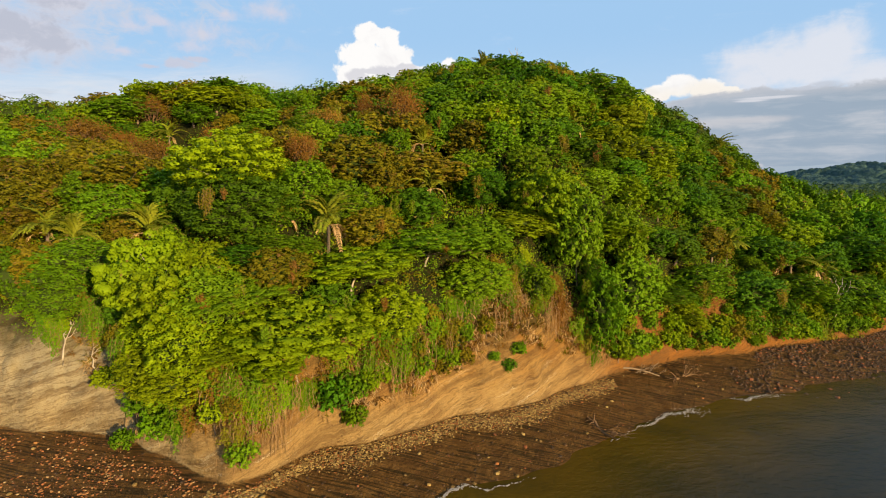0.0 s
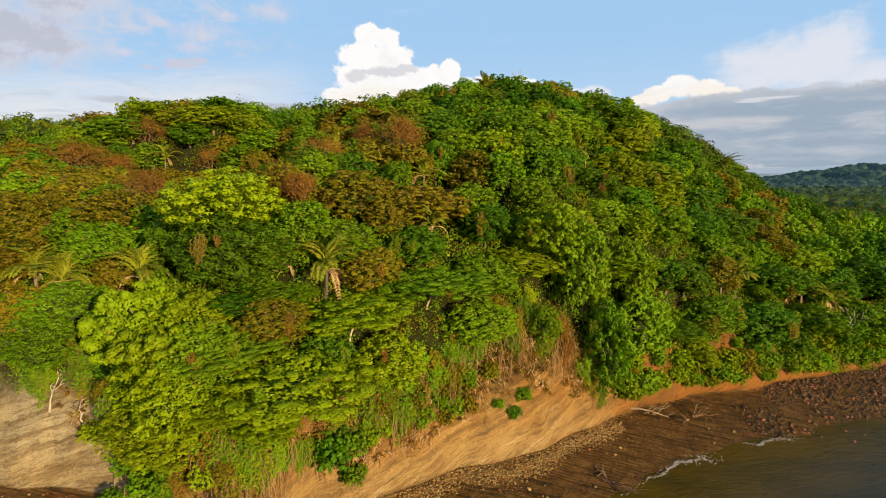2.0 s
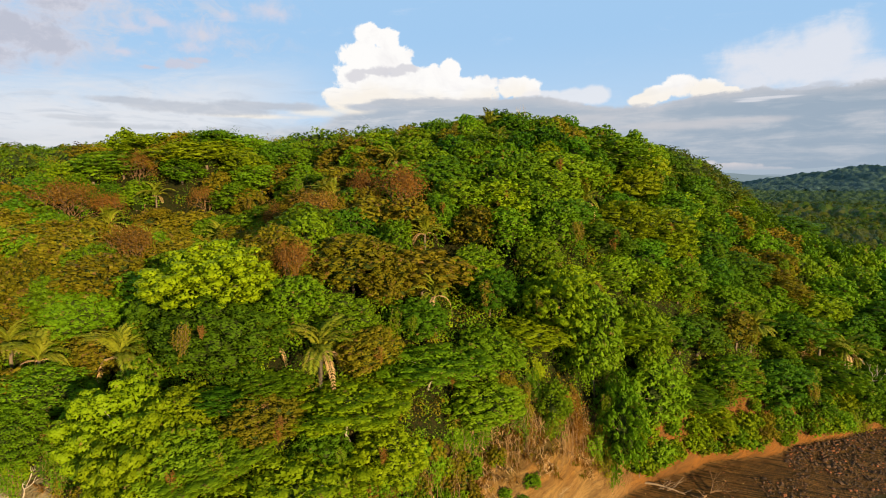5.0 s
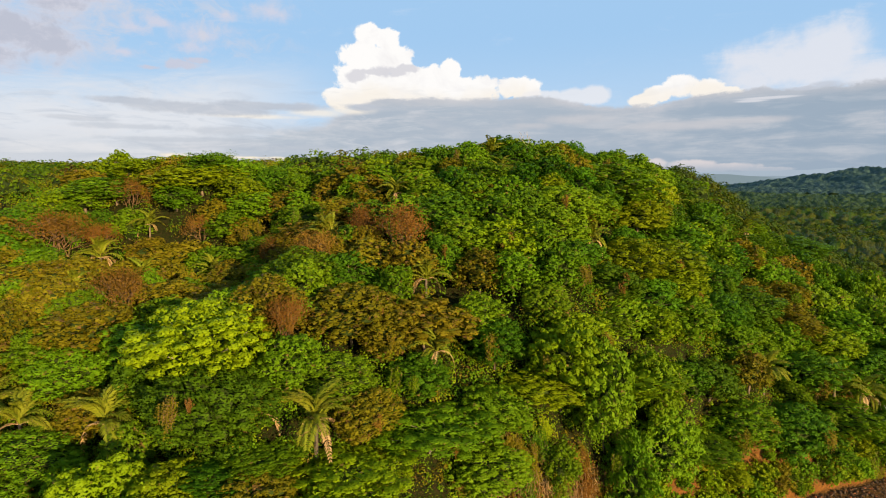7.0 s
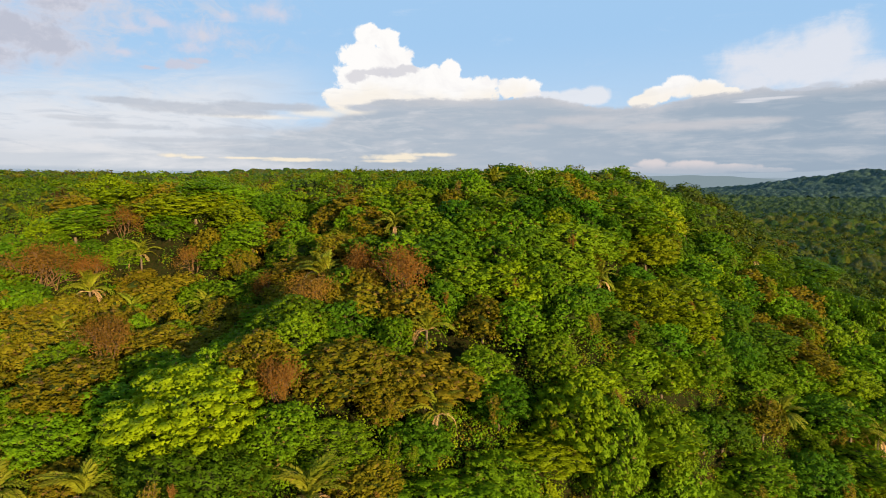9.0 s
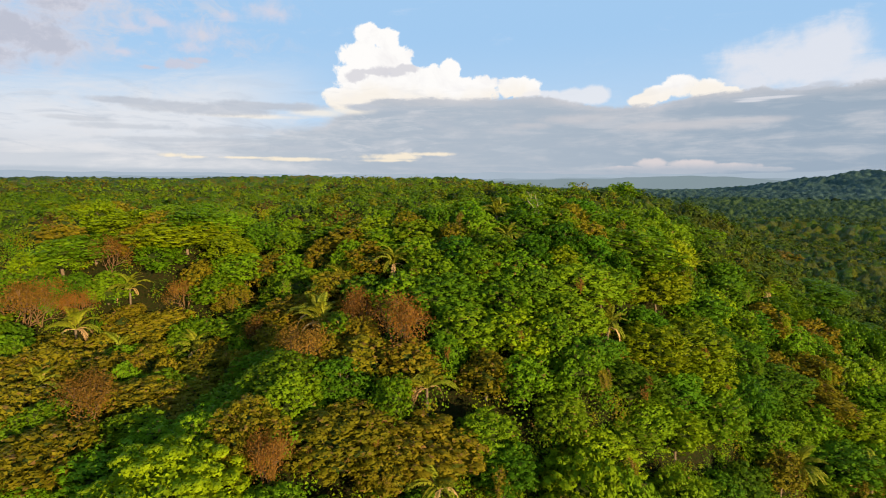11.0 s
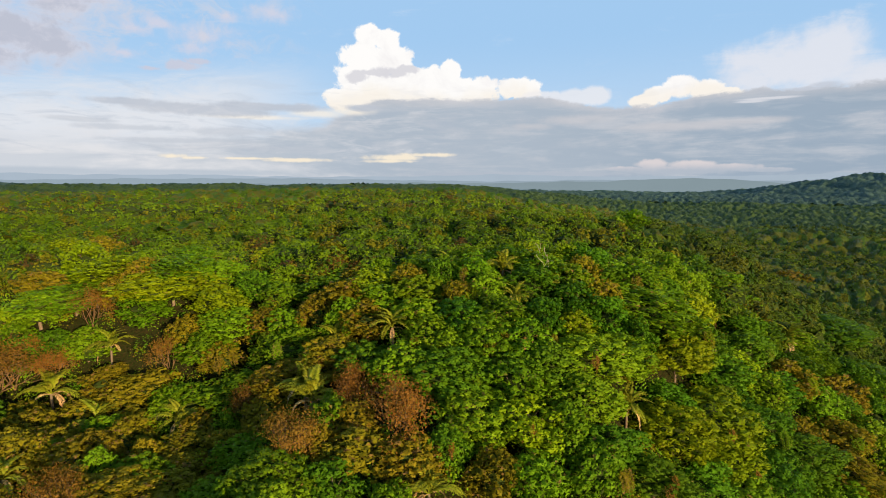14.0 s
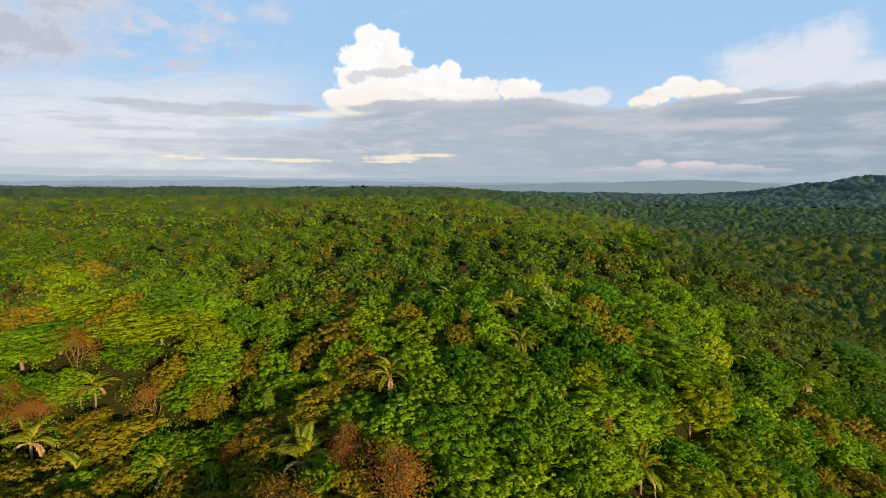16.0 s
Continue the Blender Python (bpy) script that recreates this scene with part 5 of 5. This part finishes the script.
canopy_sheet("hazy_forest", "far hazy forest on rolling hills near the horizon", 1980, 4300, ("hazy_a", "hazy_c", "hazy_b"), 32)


# ---- cliff plants ----
def cliff_bushes():
    rng = np.random.default_rng(31)

    def U(leaf, x, d, r, turn=0.0, shape=0):
        y = float(coast(x)) + d
        put_bush(leaf, x, y, float(land(x, y)) - 0.3, r * 1.25, turn=turn, shape=shape)

    U("deep", -16.5, 1.8, 3.0, 20, 0)
    U("mid", -14.0, 2.4, 2.4, 80, 1)
    U("mid", -13.2, 1.0, 1.7, 10, 0)
    U("mid", -26.5, 0.8, 1.9, 30, 1)
    U("mid", 13.5, 3.2, 1.3, 50, 0)
    U("deep", 11.5, 2.4, 1.2, 130, 1)
    U("mid", 9.0, 3.4, 0.9, 50, 1)
    U("mid", 3.5, 5.0, 1.7, 50, 0)
    U("olive", 7.5, 6.0, 1.5, 20, 1)
    U("mid", 17.0, 8.0, 1.3, 20, 0)
    U("mid", -41.0, 0.6, 2.4, 0, 0)
    U("mid", -43.5, 1.4, 2.6, 60, 1)
    U("mid", -38.5, 1.0, 2.2, 160, 0)
    U("mid", -39.8, 2.0, 2.8, 100, 1)
    U("lime", -53.0, 2.0, 1.8, 0, 0)
    U("mid", -47.5, -1.4, 1.6, 40, 1)
    for _ in range(105):
        x = rng.uniform(36, 112)
        U(("mid", "olive", "mid", "lime")[int(rng.integers(4))], x, 0.6 + 5.5 * rng.random() ** 1.6, rng.uniform(1.0, 2.6), rng.uniform(0, 360), int(rng.integers(2)))
    for _ in range(40):
        x = rng.uniform(-34, 8)
        U(("mid", "olive", "lime")[int(rng.integers(3))], x, rng.uniform(2.5, 7.5), rng.uniform(1.0, 2.0), rng.uniform(0, 360), int(rng.integers(2)))


def dry_grass():
    """Tufts of straw and green blades on the steep earth."""
    rng = np.random.default_rng(41)
    n = 16000
    x = rng.uniform(-60, 112, n)
    y = coast(x) + rng.uniform(2.0, 24, n)
    z = land(x, y)
    b = bare_to(x, y)
    keep = (z > b - 6) & (z < b + 5) & (wave(x * 0.5, y * 0.4, 12) + rng.normal(size=n) * 0.35 > 0.1)
    x, y, z = x[keep], y[keep], z[keep]
    n, k = len(x), 13
    root = np.stack([x, y - 0.4, z], 1)[:, None] + rng.normal(size=(n, k, 3)) * np.array([0.35, 0.2, 0.15])
    lean = np.stack([rng.normal(size=(n, k)) * 0.35, -np.abs(rng.normal(size=(n, k))) * 0.5 - 0.2, rng.uniform(-0.5, 1.0, (n, k))], -1)
    tip = root + unit(lean.reshape(-1, 3)).reshape(n, k, 3) * rng.uniform(0.5, 1.5, (n, k, 1))
    side = rng.normal(size=(n, k, 3)) * 0.04 + np.array([0.075, 0, 0])
    V = np.stack([root - side, root + side, tip], 2).reshape(-1, 3)
    kind = np.where(rng.random(n) < 0.45, 0, np.where(rng.random(n) < 0.5, 1, 2))
    me = mesh_from("dry_grass", V, np.arange(len(V)).reshape(-1, 3), [LEAF["thatch"], LEAF["olive"], LEAF["rust"]], np.repeat(kind, k))
    tagged(new("dry_grass", me), "straw-coloured and green grass tufts on the steep earth", "grass", kind="stuff")


# ---- bare trees and drift wood ----
def branchy(rng, a, d, length, r, depth, pieces, up=0.1, spread=0.5, forks=2):
    b = a + d * length
    pieces.append(limb(a, b, r, r * 0.62, rng, 4, 0.08, 6))
    if depth == 0:
        return
    for _ in range(forks):
        k = d + rng.normal(size=3) * spread + np.array([0, 0, up])
        branchy(rng, b, k / np.linalg.norm(k), length * rng.uniform(0.55, 0.85), r * 0.6, depth - 1, pieces, up, spread, forks)


def bare_tree(x, y, h, seed, lean):
    """A dead tree with pale bark."""
    rng = np.random.default_rng(seed)
    e = new("dead_tree")
    e.matrix_basis = pose(x, y, float(land(x, y)) - 0.4)
    pieces = []
    branchy(rng, np.zeros(3), np.array([lean, 0, 1.0]) / math.hypot(lean, 1), h * 0.42, 0.20, 3, pieces, 0.25, 0.55, 2)
    part("trunk", mesh_from("trunk", *join(pieces[:1]), [PALE], smooth=True), e)
    for p in pieces[1:]:
        part("branch", mesh_from("branch", *p, [PALE], smooth=True), e)
    tagged(e, "bare pale-barked tree with leafless branches above the cliff", "dead tree", "dead trees")


def drift(x, y, length, turn, seed, mat, label):
    """A trunk cast ashore with its roots and broken branches."""
    rng = np.random.default_rng(seed)
    e = new("driftwood")
    z = float(land(x, y))
    e.matrix_basis = pose(x, y, z + 0.15, 0, 0, turn)
    part("trunk", mesh_from("trunk", *limb((-length / 2, 0, 0.45), (length / 2, 0, 0.05), 0.30, 0.10, rng, 7, 0.05, 8), [mat], smooth=True), e)
    for i in range(7):
        a = np.array([-length / 2, 0, 0.45])
        d = np.array([-0.7, 0, 0.2]) + rng.normal(size=3) * 0.7
        part("root", mesh_from("root", *limb(a, a + d / np.linalg.norm(d) * rng.uniform(0.9, 2.0), 0.13, 0.03, rng, 4, 0.15, 5), [mat], smooth=True), e)
    for i in range(6):
        s = rng.uniform(0.0, 0.45) * length
        pieces = []
        d = np.array([0.8, rng.uniform(-1, 1), rng.uniform(0.1, 0.8)])
        branchy(rng, np.array([s, 0, 0.2]), d / np.linalg.norm(d), rng.uniform(1.0, 2.4), 0.09, 2, pieces, 0.0, 0.45, 2)
        part("branch", mesh_from("branch", *join(pieces), [mat], smooth=True), e)
    tagged(e, label, "driftwood", "driftwood on the beach")


# ---- stones and foam ----
def rock_mesh(name, mat, seed, flat=0.65):
    bm = bmesh.new()
    bmesh.ops.create_icosphere(bm, subdivisions=2, radius=1.0)
    off = Vector((seed * 3.1, seed * 1.7, 0))
    for v in bm.verts:
        k = 1 + 0.38 * noise.noise(v.co * 1.1 + off) + 0.16 * noise.noise(v.co * 2.6 + off)
        v.co = Vector((v.co.x * k, v.co.y * k * 0.82, v.co.z * k * flat))
    me = bpy.data.meshes.new(name)
    bm.to_mesh(me)
    bm.free()
    me.materials.append(mat)
    return me


def boulders():
    """Single larger stones along the beach."""
    rng = np.random.default_rng(51)
    meshes = [rock_mesh("boulder", COBBLE, i) for i in range(4)]
    dark = [rock_mesh("boulder", DARK_ROCK, 10 + i, 0.55) for i in range(4)]
    made = 0
    while made < 230:
        right = made % 2 == 0
        x = rng.uniform(58, 118) if right else rng.uniform(-70, 60)
        d = rng.uniform(-24, -2) if right else rng.uniform(-17, -0.8)
        y = float(coast(x)) + d
        if right and (x < 72 and d > -6):
            continue
        r = rng.uniform(0.2, 0.6) if right else rng.uniform(0.14, 0.36)
        ob = new("boulder", (dark if right or rng.random() < 0.35 else meshes)[int(rng.integers(4))])
        z = max(float(land(x, y)), -0.25)
        ob.matrix_basis = pose(x, y, z + r * 0.2, rng.uniform(-15, 15), rng.uniform(-15, 15), rng.uniform(0, 360)) @ Matrix.Scale(r, 4)
        tagged(ob, "dark wet boulder on the muddy shore" if right else "rounded tan boulder lying on dark sand", "boulder", "boulders on the beach")
        made += 1


def pebbles(name, mat, n, place_at, lo, hi, seed, label):
    """Many stones in one mesh: lumpy eight-sided pebbles."""
    rng = np.random.default_rng(seed)
    x, y = place_at(rng, n)
    z = np.maximum(land(x, y), -0.12)
    r = lo + (hi - lo) * rng.random(len(x)) ** 2
    n = len(x)
    k = 6
    a = np.arange(k) * 2 * np.pi / k
    base = np.concatenate([np.stack([np.cos(a), np.sin(a), np.full(k, -0.1)], 1), np.stack([0.72 * np.cos(a + 0.4), 0.72 * np.sin(a + 0.4), np.full(k, 0.5)], 1), [[0, 0, 0.68]]])
    tri = []
    for j in range(k):
        q = (j + 1) % k
        tri += [(j, q, k + j), (q, k + q, k + j), (k + j, k + q, 2 * k)]
    tri = np.array(tri)
    v = base[None] * (1 + rng.uniform(-0.25, 0.25, (n, len(base), 1))) * np.stack([np.ones(n), rng.uniform(0.6, 1, n), rng.uniform(0.7, 1.1, n)], 1)[:, None]
    s = rng.uniform(0, 6.28, n)
    cs, sn = np.cos(s)[:, None], np.sin(s)[:, None]
    v = np.stack([v[..., 0] * cs - v[..., 1] * sn, v[..., 0] * sn + v[..., 1] * cs, v[..., 2]], -1) * r[:, None, None]
    v = v + np.stack([x, y, z + 0.05 * r], 1)[:, None]
    me = mesh_from(name, v.reshape(-1, 3), (tri[None] + (np.arange(n) * len(base))[:, None, None]).reshape(-1, 3), [mat], smooth=False)
    tagged(new(name, me), label, "stones", kind="stuff")


def cobble_band(rng, n):
    x = rng.uniform(-30, 34, n)
    d = -2.6 - 0.9 * wave(x * 0.3, 0 * x, 6) + rng.normal(size=n) * (1.25 + 0.5 * wave(x * 0.25, 0 * x, 3))
    d = np.minimum(d, -0.3)
    return x, coast(x) + d


def red_band(rng, n):
    x = rng.uniform(-70, -24, n)
    d = -rng.uniform(1.0, 16, n)
    keep = wave(x * 0.35, d * 0.5, 5) + 0.5 * rng.normal(size=n) > 0.15
    return x[keep], (coast(x) + d)[keep]


def reef_band(rng, n):
    x = rng.uniform(60, 135, n)
    d = -0.6 - 16.4 * rng.random(n) ** 1.5
    keep = (wave(x * 0.22, d * 0.3, 2) + 0.02 * (x - 70) > -0.35) & ((x > 70) | (d < -7))
    return x[keep], (coast(x) + d)[keep]


def scatter_band(rng, n):
    x = rng.uniform(-70, 80, n)
    return x, coast(x) - rng.uniform(0.5, 17, n)


def foam():
    """Broken white water along the edge of the sea."""
    rng = np.random.default_rng(61)
    V, F, o = [], [], 0
    for cx, run, wide, n in ((0.5, 4.0, 0.5, 330), (8, 5, 0.2, 60), (40, 4.5, 0.7, 230), (45, 3.4, 1.6, 110), (59, 3.5, 0.6, 150), (64, 3, 1.0, 60), (36, 7, 0.3, 110)):
        x = cx + rng.normal(size=n) * run * 0.5
        y = coast(x) - 16.6 / 0.92 + 0.9 * wave(x * 0.5, 0 * x, 4) + 0.5 * wave(x * 1.7, 0 * x, 8) + rng.normal(size=n) * wide * 0.5
        for px, py in zip(x, y):
            k = 7
            r = rng.uniform(0.03, 0.11)
            a = np.arange(k) * 2 * math.pi / k
            rr = r * rng.uniform(0.4, 1.25, k)
            V.append(np.stack([px + rr * np.cos(a) * 1.6, py + rr * np.sin(a), np.full(k, 0.10 + rng.uniform(0, 0.05))], 1))
            V.append([[px, py, 0.16 + rng.uniform(0, 0.08)]])
            F += [(o + j, o + (j + 1) % k, o + k) for j in range(k)]
            o += k + 1
    me = mesh_from("foam", np.concatenate(V), np.array(F), [FOAM], smooth=True)
    tagged(new("foam", me), "broken white foam where small waves reach the shore", "foam", kind="stuff")


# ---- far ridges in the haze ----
# ridges glow by themselves; the haze is put into their emission colour
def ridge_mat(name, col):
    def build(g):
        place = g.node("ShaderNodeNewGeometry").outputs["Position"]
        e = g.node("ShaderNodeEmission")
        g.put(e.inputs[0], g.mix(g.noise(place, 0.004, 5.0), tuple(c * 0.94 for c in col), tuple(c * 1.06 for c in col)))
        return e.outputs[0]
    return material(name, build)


def ridges():
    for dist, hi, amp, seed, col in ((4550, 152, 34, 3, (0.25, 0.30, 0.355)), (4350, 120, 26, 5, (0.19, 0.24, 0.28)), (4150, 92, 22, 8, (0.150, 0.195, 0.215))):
        a = np.linspace(-0.95, 0.95, 420)
        top = hi + 26 * np.exp(-((a - 0.40) / 0.13) ** 2) * (dist < 4300) + amp * (0.6 * wave(a * 4.5, 0 * a, seed) + 0.3 * wave(a * 14, 0 * a, seed + 1)) + 5 * wave(a * 70, 0 * a, seed + 2)
        x, y = dist * np.sin(a), dist * np.cos(a)
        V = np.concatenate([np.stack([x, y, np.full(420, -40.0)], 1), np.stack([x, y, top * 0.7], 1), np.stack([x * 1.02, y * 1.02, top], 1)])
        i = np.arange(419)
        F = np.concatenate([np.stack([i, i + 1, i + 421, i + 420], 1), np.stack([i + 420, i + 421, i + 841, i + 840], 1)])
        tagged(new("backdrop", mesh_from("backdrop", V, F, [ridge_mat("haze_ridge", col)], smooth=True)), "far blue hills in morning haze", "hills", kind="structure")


cliff_bushes()
dry_grass()
bare_tree(96.5, 135.0, 13.0, 3, 0.35)
bare_tree(23.0, 171.0, 14.0, 9, -0.1)
bare_tree(-54.0, 83.2, 6.0, 12, -0.5)
bare_tree(-61.0, 85.0, 6.5, 13, 0.1)
drift(39.5, 108.6, 9.5, -20, 4, GREYED, "weathered uprooted trunk with roots and branches on the beach")
drift(49.0, 108.0, 5.0, 35, 6, DRIFT, "dark forked branch stranded on the wet beach")
drift(27.0, 86.5, 6.0, -70, 8, DRIFT, "thin dark branches stranded at the water's edge")
boulders()
pebbles("cobbles", COBBLE, 7400, cobble_band, 0.07, 0.22, 71, "band of rounded tan cobbles along the cliff foot")
pebbles("red_cobbles", RED_STONE, 4200, red_band, 0.06, 0.26, 72, "scattered reddish and tan cobbles on dark rock")
pebbles("reef_rocks", DARK_ROCK, 5200, reef_band, 0.07, 0.40, 73, "jumble of dark red-brown reef rocks at the shore")
pebbles("beach_stones", DARK_ROCK, 1600, scatter_band, 0.06, 0.22, 74, "small dark stones strewn over the muddy beach")
foam()
ridges()
